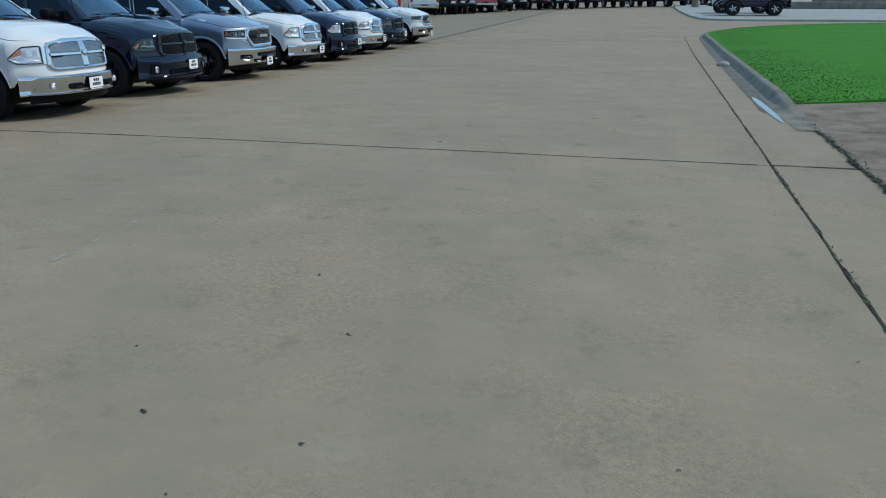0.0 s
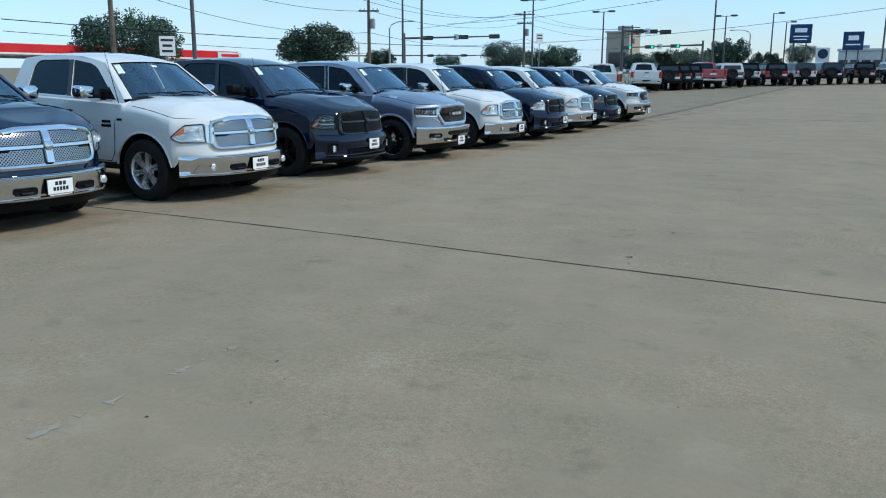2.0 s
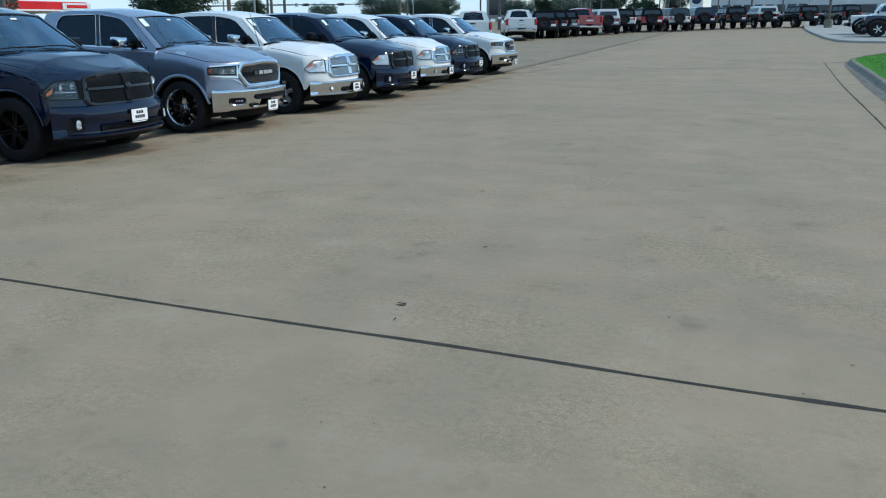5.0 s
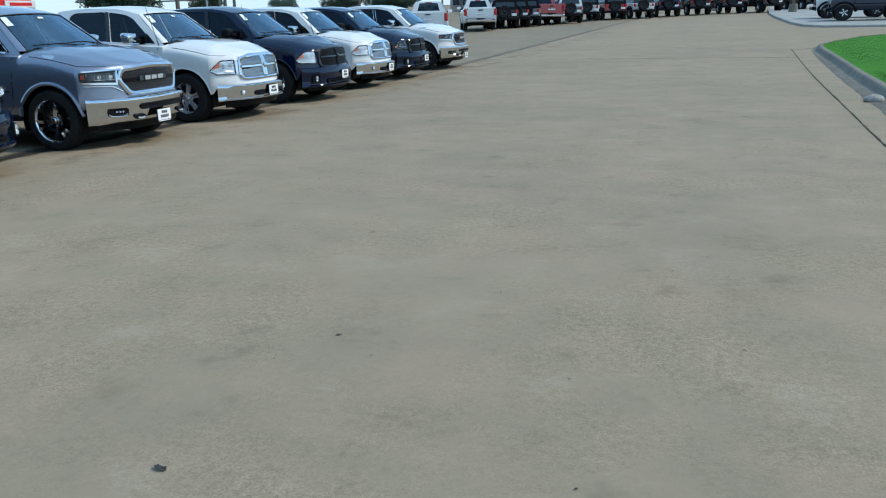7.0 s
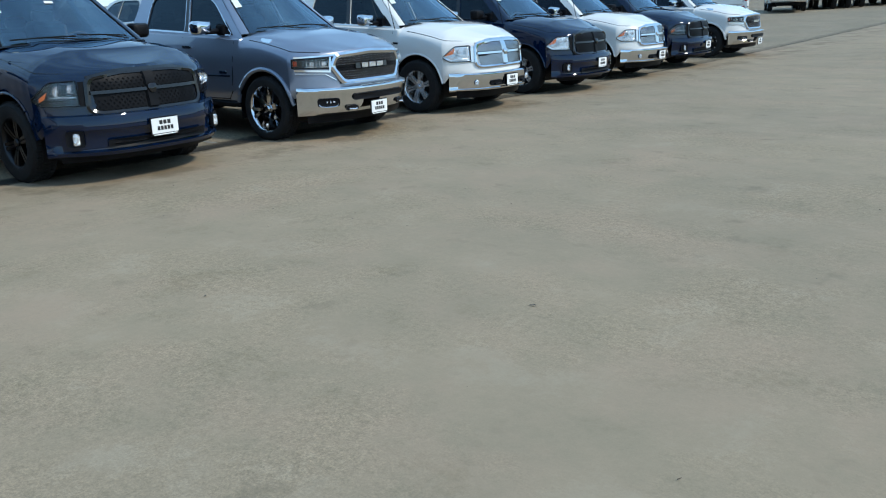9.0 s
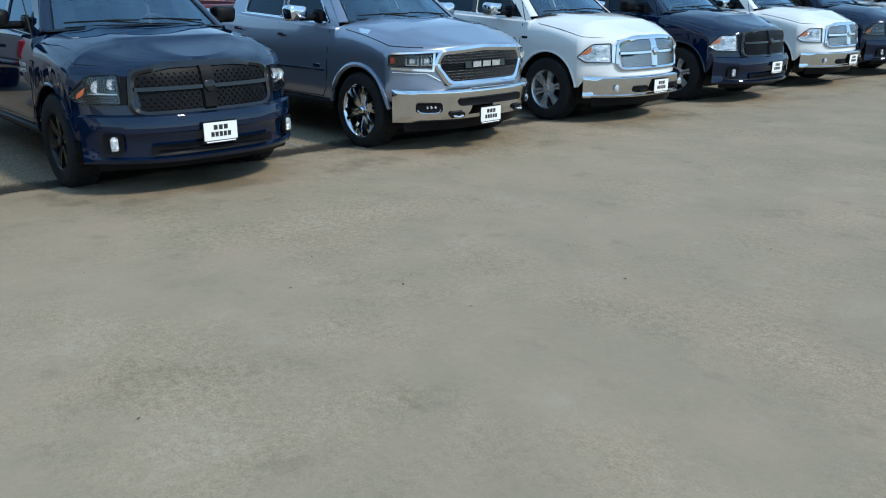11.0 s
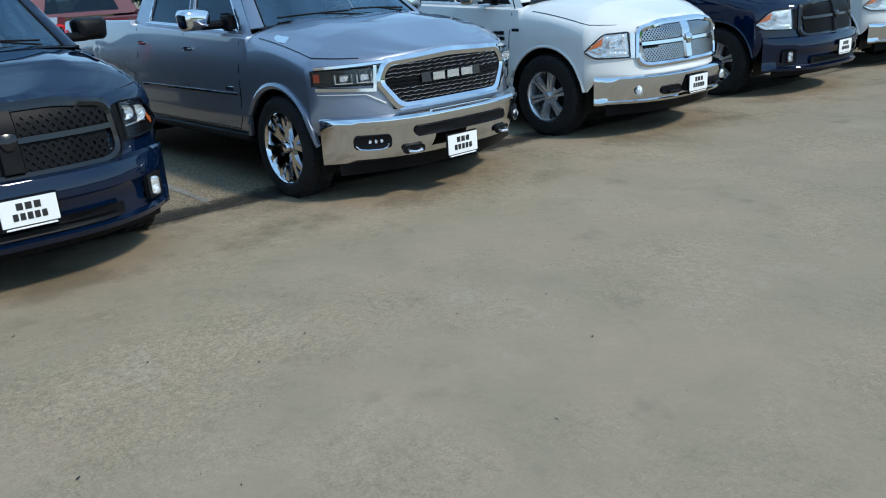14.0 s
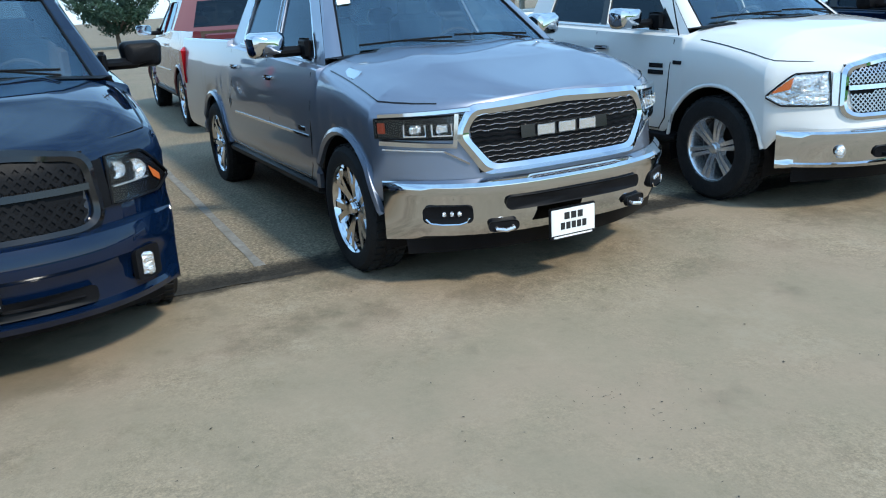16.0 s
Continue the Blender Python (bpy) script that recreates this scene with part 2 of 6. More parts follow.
STUCCO = varied("tan_stucco", (0.33, 0.28, 0.22), (0.43, 0.37, 0.30), 0.9, 0.4, 15)
PANEL = varied("white_panel", (0.45, 0.45, 0.44), (0.62, 0.62, 0.60), 0.7, 0.3, 10)
WINDOW = material("dark_window", (0.02, 0.028, 0.035), 0.08)
GREEN_LAMP = material("green_signal", (0.02, 0.6, 0.30), 0.3)
GREEN_LAMP.node_tree.nodes["Principled BSDF"].inputs["Emission Color"].default_value = (0.05, 1.0, 0.45, 1)
GREEN_LAMP.node_tree.nodes["Principled BSDF"].inputs["Emission Strength"].default_value = 1.2


# ---- mesh tools ----
class Shape:
    """Gathers vertices and faces of one mesh."""

    def __init__(self):
        self.v, self.f = [], []

    def grid(self, rows, closed=False, skip=None):
        base, n = len(self.v), len(rows[0])
        for r in rows:
            self.v += [tuple(p) for p in r]
        for i in range(len(rows) - 1):
            for j in range(n if closed else n - 1):
                if skip and skip(i, j):
                    continue
                k = (j + 1) % n
                self.f.append((base + i * n + j, base + i * n + k, base + (i + 1) * n + k, base + (i + 1) * n + j))
        return self

    def fan(self, loop):
        base = len(self.v)
        self.v += [tuple(p) for p in loop]
        self.f.append(tuple(range(base, base + len(loop))))
        return self

    def box(self, c, s, bevel=0.01, turn=None):
        hx, hy, hz = s[0] / 2, s[1] / 2, s[2] / 2
        b = min(bevel, hx * 0.9, hy * 0.9, hz * 0.9)
        rows = []
        for z, k in ((-hz, b), (-hz + b, 0), (hz - b, 0), (hz, b)):
            x, y = hx - k, hy - k
            ring = [(x - b, -y), (x, -y + b), (x, y - b), (x - b, y), (-x + b, y), (-x, y - b), (-x, -y + b), (-x + b, -y)]
            rows.append([Vector((px, py, z)) for px, py in ring])
        m = Matrix.Translation(c) @ (turn.to_4x4() if turn else Matrix())
        rows = [[m @ p for p in r] for r in rows]
        self.grid(rows, True)
        self.fan(rows[0][::-1]).fan(rows[-1])
        return self

    def prism(self, loop, off):
        """A loop of points pushed along off."""
        off = Vector(off)
        a, b = [Vector(p) for p in loop], [Vector(p) + off for p in loop]
        self.grid([a, b], True)
        return self.fan(a).fan(b)

    def tube(self, pts, r, sides=8, caps=True, closed=False):
        pts = [Vector(p) for p in pts]
        rows, up = [], None
        n = len(pts)
        for i, p in enumerate(pts):
            a = pts[(i - 1) % n] if closed or i else p
            b = pts[(i + 1) % n] if closed or i < n - 1 else p
            d = (b - a).normalized()
            ref = Vector((0, 0, 1)) if abs(d.z) < 0.9 else Vector((1, 0, 0))
            s = d.cross(ref).normalized()
            u = s.cross(d)
            rr = r[i] if isinstance(r, (list, tuple)) else r
            rows.append([p + (s * math.cos(t) + u * math.sin(t)) * rr for t in (2 * math.pi * k / sides for k in range(sides))])
        if closed:
            rows.append(rows[0])
        self.grid(rows, True)
        if caps and not closed:
            self.fan(rows[0][::-1]).fan(rows[-1])
        return self

    def lathe(self, profile, c=(0, 0, 0), axis="y", n=28, a0=0.0, a1=2 * math.pi):
        full = abs(a1 - a0 - 2 * math.pi) < 1e-6
        rows = []
        for i in range(n + 1):
            t = a0 + (a1 - a0) * i / n
            row = []
            for r, h in profile:
                a, b = r * math.cos(t), r * math.sin(t)
                q = (a, h, b) if axis == "y" else (a, b, h) if axis == "z" else (h, a, b)
                row.append((c[0] + q[0], c[1] + q[1], c[2] + q[2]))
            rows.append(row)
        return self.grid(rows)

    def ball(self, c, s, n=10):
        prof = [(max(1e-4, math.sin(math.pi * i / 8)), -math.cos(math.pi * i / 8)) for i in range(9)]
        rows = []
        for i in range(n + 1):
            t = 2 * math.pi * i / n
            rows.append([(c[0] + s[0] * r * math.cos(t), c[1] + s[1] * r * math.sin(t), c[2] + s[2] * h) for r, h in prof])
        return self.grid(rows)


def part(name, shape, mat, parent=None, label="", sharp=32, weld=True):
    """Links a Shape as one mesh object under a thing or a part."""
    me = bpy.data.meshes.new(name)
    bm = bmesh.new()
    vs = [bm.verts.new(p) for p in shape.v]
    for f in shape.f:
        try:
            bm.faces.new([vs[i] for i in f])
        except ValueError:
            pass
    if weld:
        bmesh.ops.remove_doubles(bm, verts=bm.verts, dist=0.0004)
        bmesh.ops.recalc_face_normals(bm, faces=bm.faces)
    bm.to_mesh(me)
    bm.free()
    me.materials.append(mat)
    if sharp:
        me.shade_smooth()
        me.set_sharp_from_angle(angle=radians(sharp))
    ob = new(name, me)
    if parent:
        ob.parent = parent
    if label:
        ob["label"] = label
    return ob


def thing(name, m, label, category, group="", kind=""):
    e = new(name)
    e.empty_display_size = 0.2
    e.matrix_basis = m
    return tagged(e, label, category, group, kind)


# ---- ground ----
def rise(y):
    """The lot climbs gently away from the start."""
    s = max(0.0, y - 27.0)
    return 0.021 * s * s / (s + 4.0) if y < 400 else 0.021 * 365


def dip(x):
    """A shallow drain line in front of the stalls."""
    return -0.035 * max(0.0, 1 - abs(x + 9.45) / 3.0)


def height(x, y):
    return rise(y) + dip(x)


SEAM_X, GUTTER_X, JOINT_Y, JOINT_FAR = -9.45, 1.13, 8.645, 34.5


def clamp(v, a=0.0, b=1.0):
    return max(a, min(b, v))


def gutter(y):
    return 1.24 - 0.0125 * clamp(y, -5, 40)


def lines(a, b, step, grooves, half=0.011):
    out = list(np.arange(a, b + 1e-6, step))
    for g in grooves:
        out = [v for v in out if abs(v - g) > (0.6 if g == GUTTER_X else 0.05)] + [g - half, g - half * 0.6, g + half * 0.6, g + half]
    return sorted(out)


def build_ground():
    xs = [-1500, -400, -120, -60] + lines(-40, 20, 1.0, (SEAM_X, GUTTER_X)) + [40, 90, 300, 1500]
    ys = [-1500, -300, -60] + lines(-20, 90, 1.0, (JOINT_Y, JOINT_FAR, -16.0)) + [110, 150, 250, 450, 1500]
    gx = {v for g in (SEAM_X, GUTTER_X) for v in xs if abs(v - g) < 0.009}
    gy = {v for g in (JOINT_Y, JOINT_FAR, -16.0) for v in ys if abs(v - g) < 0.009}
    s, rows = Shape(), []
    for y in ys:
        row = []
        for x in xs:
            z = height(x, y) - (0.016 if (x in gx and not (x > 0 and y > 38)) or y in gy else 0)
            wob = 0.022 * noise.noise((x * 0.7, y * 0.7, 3.1)) if -40 < x < 20 and -20 < y < 90 else 0
            lean = 0.11 - 0.0125 * clamp(y, -5, 40) if abs(x - GUTTER_X) < 0.02 else 0
            row.append((x + lean + (wob if abs(x - SEAM_X) < 0.02 or abs(x - GUTTER_X) < 0.02 else 0), y + (wob if any(abs(y - g) < 0.02 for g in (JOINT_Y, JOINT_FAR)) else 0), z))
        rows.append(row)
    s.grid(rows)
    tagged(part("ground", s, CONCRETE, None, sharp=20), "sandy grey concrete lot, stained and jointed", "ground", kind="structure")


build_ground()


def ribbon(name, pts, width, mat, lift=0.004, label="", category="line", kind="structure", wob=0.0):
    """A flat strip laid on the ground along pts."""
    s, rows = Shape(), []
    for i, (x, y) in enumerate(pts):
        a, b = pts[max(0, i - 1)], pts[min(len(pts) - 1, i + 1)]
        d = Vector((b[0] - a[0], b[1] - a[1], 0)).normalized()
        n = Vector((-d.y, d.x, 0))
        w = width * (0.5 + wob * noise.noise((x * 2.3, y * 2.3, i)))
        rows.append([Vector((x, y, 0)) + n * w, Vector((x, y, 0)) - n * w])
    for r in rows:
        for p in r:
            p.z = height(p.x, p.y) + lift
    s.grid(rows)
    return tagged(part(name, s, mat), label, category, kind=kind)


# sealant and dirt in the joints
ribbon("joint_filler", [(x, JOINT_Y + 0.022 * noise.noise((x * 0.7, JOINT_Y * 0.7, 3.1))) for x in np.arange(-12, 1.1, 0.25)], 0.03, GRIME, 0.002, "dark filler in the slab joint", "joint", wob=0.5)
ribbon("joint_filler", [(x, JOINT_FAR + 0.022 * noise.noise((x * 0.7, JOINT_FAR * 0.7, 3.1))) for x in np.arange(-6, 1.1, 0.25)], 0.03, GRIME, 0.003, "dark filler in the far slab joint", "joint", wob=0.5)
ribbon("joint_filler", [(gutter(y) + 0.02 * noise.noise((y * 0.9, 0.4, 3.1)), y) for y in np.arange(-3, 38.2, 0.1)], 0.020, GRIME, 0.003, "ragged dark joint beside the gutter", "joint", wob=1.0)
ribbon("joint_filler", [(SEAM_X + 0.05 * noise.noise((y * 0.8, 0.7, 1.0)), y) for y in np.arange(4, 60, 0.25)], 0.035, GRIME, 0.003, "dirt-filled seam in front of the stalls", "joint", wob=1.4)
for k in range(9):
    yl = 8.85 + 3.06 * k
    ribbon("stall_line", [(-9.75 - 0.3 * i, yl - 0.018 * i) for i in range(18)], 0.07, LINE, 0.004, "worn pale parking stall line on concrete", "line", wob=0.25)


# pale tyre scuffs on the drive
for k, (f, n) in enumerate(((0.0, 4), (0.09, 2), (0.30, 5), (0.43, 2), (0.52, 3), (0.74, 4), (0.84, 2), (0.95, 3))):
    sx, sy = -3.60 - 0.18 * f, 3.47 + 2.02 * f
    ribbon("scuff_mark", [(sx - 0.003 * i + 0.012 * noise.noise((k * 2.3, i * 0.7, 0.5)), sy + 0.034 * i) for i in range(n + 1)], 0.022 + 0.012 * (k % 3), SCUFF, 0.002, "faint pale tyre scuff on concrete", "mark", wob=1.2)


# gutter, kerb, lawn on the drive's other side
def kerb_line():
    pts = [(1.92, 11.2), (1.89, 12.2), (1.86, 13.4), (1.84, 15), (1.82, 18), (1.80, 22), (1.76, 27), (1.70, 32), (1.60, 35.5), (1.55, 37.2), (1.66, 38.8), (2.1, 40.4), (3.3, 43.2), (5.6, 46.4), (8, 48.2), (11.5, 49.9), (20, 51.2), (40, 52)]
    out = []
    for (ax, ay), (bx, by) in zip(pts, pts[1:]):
        n = max(1, int(math.hypot(bx - ax, by - ay) / 0.5))
        out += [(ax + (bx - ax) * i / n, ay + (by - ay) * i / n) for i in range(n)]
    return out + [pts[-1]]


def build_kerb():
    s, rows = Shape(), []
    line = kerb_line()
    for i, (x, y) in enumerate(line):
        a, b = line[max(0, i - 1)], line[min(len(line) - 1, i + 1)]
        d = Vector((b[0] - a[0], b[1] - a[1], 0)).normalized()
        n = Vector((d.y, -d.x, 0))          # towards the lawn
        g = height(x, y)
        top = 0.14 * min(1, max(0.12, (y - 12.2) / 2.6))
        prof = [(-0.20, 0.004), (-0.06, 0.012), (-0.02, top * 0.55), (0.015, top * 0.92), (0.05, top), (0.15, top), (0.16, -0.02)]
        rows.append([(x + n.x * o, y + n.y * o, g + h) for o, h in prof])
    s.grid(rows)
    tagged(part("kerb", s, CURB, sharp=60), "rounded grey concrete kerb around the lawn", "kerb", kind="structure")


build_kerb()


def lawn_inside(x, y):
    if y < 14.1 + 0.52 * (x - 2.05):
        return False
    edge = [(1.76, 38.6), (2.2, 40.2), (3.4, 43.0), (5.7, 46.2), (8.1, 48.0), (11.5, 49.7), (20, 51.0), (40, 51.8)]
    if x < 2.0 - 0.0065 * (y - 13):
        return False
    # far side
    for (ax, ay), (bx, by) in zip(edge, edge[1:]):
        if ax <= x <= bx:
            return y < ay + (by - ay) * (x - ax) / (bx - ax)
    return y < 38.4


def build_lawn():
    left = [(2.03, 14.1), (1.96, 16), (1.95, 19), (1.93, 22), (1.89, 27), (1.83, 32), (1.73, 35.5), (1.67, 37.2), (1.76, 38.6), (2.2, 40.2), (3.4, 43.0), (5.7, 46.2), (8.1, 48.0), (11.5, 49.7), (20, 51.0), (40, 51.8)]
    s, rows = Shape(), []
    for x, y in left:
        x1, y1 = (40, 34 + (y - 14.1) * 0.42) if y < 48.5 else (40.5, 50.5)
        row = []
        for k in range(9):
            f = (k / 8) ** 2
            px, py = x + (x1 - x) * f, y + (y1 - y) * f
            if y == 14.1:
                py = 14.1 + 0.52 * (px - 2.03)
            row.append((px, py, height(px, py) + (0.03 if y == 14.1 else 0.125) + 0.10 * min(1, f * 6)))
        rows.append(row)
    s.grid(rows)
    # cut edge along the near side
    s.grid([rows[0], [(p[0], p[1], p[2] - 0.2) for p in rows[0]]])
    tagged(part("lawn_ground", s, GRASS), "turf ground under bright green grass", "lawn", kind="structure")
    rnd = random.Random(4)
    g = Shape()
    for _ in range(42000):
        x = 1.75 + 15 * rnd.random() ** 1.7
        y = 14.1 + 37 * rnd.random() ** 1.5
        if not lawn_inside(x, y):
            continue
        z = height(x, y) + 0.025 + 0.095 * clamp((y - 14.1 - 0.52 * (x - 2.05)) / 1.9) + 0.10 * min(1, (max(0.0, x - 1.98) / 38) ** 0.5 * 1.4)
        a, hgt, w = rnd.uniform(0, 6.28), rnd.uniform(0.010, 0.022), rnd.uniform(0.010, 0.022)
        dx, dy = math.cos(a) * w, math.sin(a) * w
        b = len(g.v)
        lx, ly = rnd.uniform(-0.02, 0.02), rnd.uniform(-0.02, 0.02)
        g.v += [(x - dx, y - dy, z), (x + dx, y + dy, z), (x + lx, y + ly, z + hgt)]
        g.f.append((b, b + 1, b + 2))
    tagged(part("lawn_grass", g, BLADES, sharp=0, weld=False), "dense mown bright green grass", "grass", kind="stuff")


build_lawn()


def apron_slab():
    s = Shape()
    xs, ys = [1.98, 2.6, 3.4, 4.6, 6, 8, 11, 15, 20], [2, 4, 6, 7.7, 9, 10.5, 11.5, 12.6, 14.12]
    rows = []
    for y in ys:
        rows.append([(x, y + 0.52 * (x - 1.98) * clamp((y - 9) / 5.1), height(x, y) + 0.012) for x in xs])
    s.grid(rows)
    s.grid([[(p[0], p[1], p[2]) for p in (r[0] for r in rows)], [(r[0][0], r[0][1], -0.02) for r in rows]])
    tagged(part("apron", s, AGGREGATE), "brown exposed-pebble concrete apron beside the gutter", "pavement", kind="structure")
    ribbon("apron_joint", [(2.1 + 0.5 * i, 11.2 + 0.02 * i) for i in range(12)], 0.02, GRIME, 0.016, "dark joint across the pebble apron", "joint", wob=0.6)
    ribbon("gutter_joint", [(1.13 + 0.1 * i, JOINT_Y + 0.03) for i in range(10)], 0.025, GRIME, 0.004, "dark joint across the gutter", "joint", wob=0.6)
    ribbon("gutter_crack", [(1.97 + 0.05 * noise.noise((y * 1.3, 1, 1)) + 0.0, y) for y in np.arange(3, 14.0, 0.06)], 0.040, GRIME, 0.016, "ragged dirt-filled crack with weeds", "crack", wob=1.5)


apron_slab()
ribbon("gutter_stain", [(1.60 - 0.006 * (y - 13) - 0.02 * noise.noise((y, 1, 1)), y) for y in np.arange(13.0, 37, 0.25)], 0.24, DAMP, 0.006, "dark damp grime along the kerb foot", "stain", wob=0.2)
ribbon("gutter_end_joint", [(gutter(38) + 0.08 * i, 38.1 + 0.05 * i) for i in range(11)], 0.05, GRIME, 0.005, "dark joint at the gutter end", "joint", wob=0.5)


def puddle():
    s = Shape()
    loop = []
    for i in range(28):
        t = 2 * math.pi * i / 28
        r = 1 + 0.18 * noise.noise((math.cos(t) * 1.5, math.sin(t) * 1.5, 7))
        loop.append((1.585 + 0.055 * r * math.cos(t) - 0.055 * r * math.sin(t), 13.6 + 1.7 * r * math.sin(t), 0.009))
    s.fan(loop)
    tagged(part("puddle", s, WATER), "shallow rain puddle lying in the gutter", "puddle")


puddle()


def pebble(x, y, size, label):
    s = Shape()
    s.ball((0, 0, size[2] * 0.35), size, 12)
    s.v = [(p[0] * (1 + 0.2 * noise.noise((p[0] * 9, p[1] * 9, p[2] * 9))), p[1] * (1 + 0.2 * noise.noise((p[0] * 7, p[1] * 7, 3))), max(-0.004, p[2])) for p in s.v]
    ob = part("stone", s, STONE, sharp=60)
    ob.location = (x, y, height(x, y) + 0.006)
    tagged(ob, label, "stone")


pebble(1.50, 22.6, (0.17, 0.14, 0.09), "pale rounded stone lying in the gutter")


def weeds():
    rnd, s = random.Random(8), Shape()
    for _ in range(900):
        if rnd.random() < 0.6:
            y = rnd.uniform(4, 12.9)
            x = 1.98 + rnd.gauss(0, 0.035)
            z = 0.014
        else:
            y, z = rnd.uniform(3, 30), 0.004
            x = gutter(y) + rnd.gauss(0, 0.012)
        a, l, w = rnd.uniform(0, 6.28), rnd.uniform(0.01, 0.05), rnd.uniform(0.004, 0.010)
        b = len(s.v)
        s.v += [(x - math.sin(a) * w, y + math.cos(a) * w, z), (x + math.sin(a) * w, y - math.cos(a) * w, z), (x + math.cos(a) * l, y + math.sin(a) * l, z + rnd.uniform(0.005, 0.03))]
        s.f.append((b, b + 1, b + 2))
    tagged(part("weeds", s, WEED, sharp=0, weld=False), "small weeds growing in the gutter cracks", "weeds", kind="stuff")


weeds()


def litter():
    """Dry leaf bits and twigs strewn over the drive."""
    rnd, s = random.Random(21), Shape()
    marked = [(-1.40, 3.46, 0.030), (-1.91, 2.51, 0.032), (-1.19, 2.44, 0.03), (-3.08, 4.89, 0.02), (-1.91, 4.28, 0.03), (-2.41, 8.9, 0.03), (-2.45, 10.52, 0.035), (-2.48, 9.14, 0.05), (-3.18, 12.5, 0.04), (-0.42, 2.2, 0.03)]
    spots = [(x, y, r) for x, y, r in marked]
    spots += [(rnd.uniform(-8, 1), rnd.uniform(1, 34), rnd.choice((0.006, 0.008, 0.012, 0.018))) for _ in range(420)]
    spots += [(-7.0 + rnd.gauss(0, 0.9), 14.6 + rnd.gauss(0, 1.6), rnd.uniform(0.004, 0.012)) for _ in range(200)]
    spots += [(-6.9 + rnd.gauss(0, 0.16), 15.9 + rnd.gauss(0, 0.18), rnd.uniform(0.004, 0.010)) for _ in range(60)]
    for x, y, r in spots:
        r *= 0.62
        a, n, k = rnd.uniform(0, 6.28), 7, rnd.uniform(0.2, 0.55)
        z = height(x, y) + 0.003
        base = len(s.v)
        for i in range(n):
            t = 6.283 * i / n
            q = r * rnd.uniform(0.7, 1.2)
            u, v = q * math.cos(t), q * k * math.sin(t)
            s.v.append((x + u * math.cos(a) - v * math.sin(a), y + u * math.sin(a) + v * math.cos(a), z + rnd.uniform(0, 0.4) * r))
        s.v.append((x, y, z + 0.3 * r))
        for i in range(n):
            s.f.append((base + i, base + (i + 1) % n, base + n))
    tagged(part("leaf_litter", s, DEBRIS, sharp=0, weld=False), "dry leaf bits and twigs strewn on concrete", "litter", kind="stuff")


litter()


# ---- pickup trucks ----
# Own axes of a truck: x ahead, y to its left, z up, origin on the ground under the middle of the front axle.
class Cut:
    """Numbers of one body style."""

    def __init__(self, new_style):
        self.new_style = new_style
        self.W = 1.035 if new_style else 1.005
        self.F = 0.90
        self.B, self.n = (0.46, 3.4) if new_style else (0.48, 3.0)
        self.axle = -0.04 if new_style else -0.10
        self.base = 3.50 if new_style else 3.47
        self.R = -4.95 if new_style else -4.85
        self.tyre = 0.405
        self.arch = 0.50
        self.hood_f, self.hood_c = (1.095, 1.345) if new_style else (1.11, 1.335)
        self.fender = (1.25, 0.26) if new_style else (1.235, 0.27)


def rake(c, x, z):
    k = clamp((x - (c.F - 0.6)) / 0.6)
    return k * ((z - 0.62) * (0.10 if c.new_style else 0.16) + 3.2 * max(0.0, z - (1.04 if c.new_style else 0.98)) ** 2)


def front_pt(c, y, z, off=0.0):
    """A point of the nose at the breadth y and height z, off metres outside it."""
    q = clamp(abs(y) / c.W)
    x = c.F - c.B * q ** c.n
    slope = c.B * c.n * q ** (c.n - 1) / c.W
    nx, ny = 1.0, slope * (1 if y > 0 else -1)
    l = math.hypot(nx, ny)
    return Vector((x - rake(c, x, z) + off * nx / l, y + off * ny / l, z))


def body_half_width(c, x):
    return c.W * clamp((c.F - x) / c.B) ** (1 / c.n) if x > c.F - c.B else c.W - 0.02 * clamp((-x - 3) / 2)


CAB_F, CAB_R = -0.45, -2.86


def low_edge(c, x):
    z = 0.47 if x < c.F - 0.42 else 0.57
    for xw in (c.axle, c.axle - c.base):
        d = abs(x - xw)
        if d < c.arch:
            z = max(z, 0.40 + math.sqrt(c.arch ** 2 - d * d))
    return z


def shoulder(c, x):
    if x > CAB_F:
        k = clamp((x - CAB_F) / (c.F - CAB_F))
        return c.fender[0] - c.fender[1] * k ** 1.4 + 0.115 * (1 - (body_half_width(c, x) / c.W) ** 2)
    if x > CAB_R:
        return belt(x)
    return 1.40


def belt(x):
    """Height of the doors' upper edge, which climbs rearward."""
    return 1.255 + 0.045 * (-x - 0.5)


def roof_edge(x):
    """Height of the roof's gutter line."""
    k = clamp((-x - 1.10) / 0.75)
    return 1.805 + 0.105 * k * (2 - k) - 0.03 * clamp((-x - 2.4) / 0.4)


def side_y(c, x, z):
    """Half-breadth of the body's side at x and height z."""
    w = body_half_width(c, x)
    k = (z - 0.82) / 0.45
    return w - w * (0.035 * k * k + (0.012 * (1 - abs(k)) if abs(k) < 0.3 else 0))


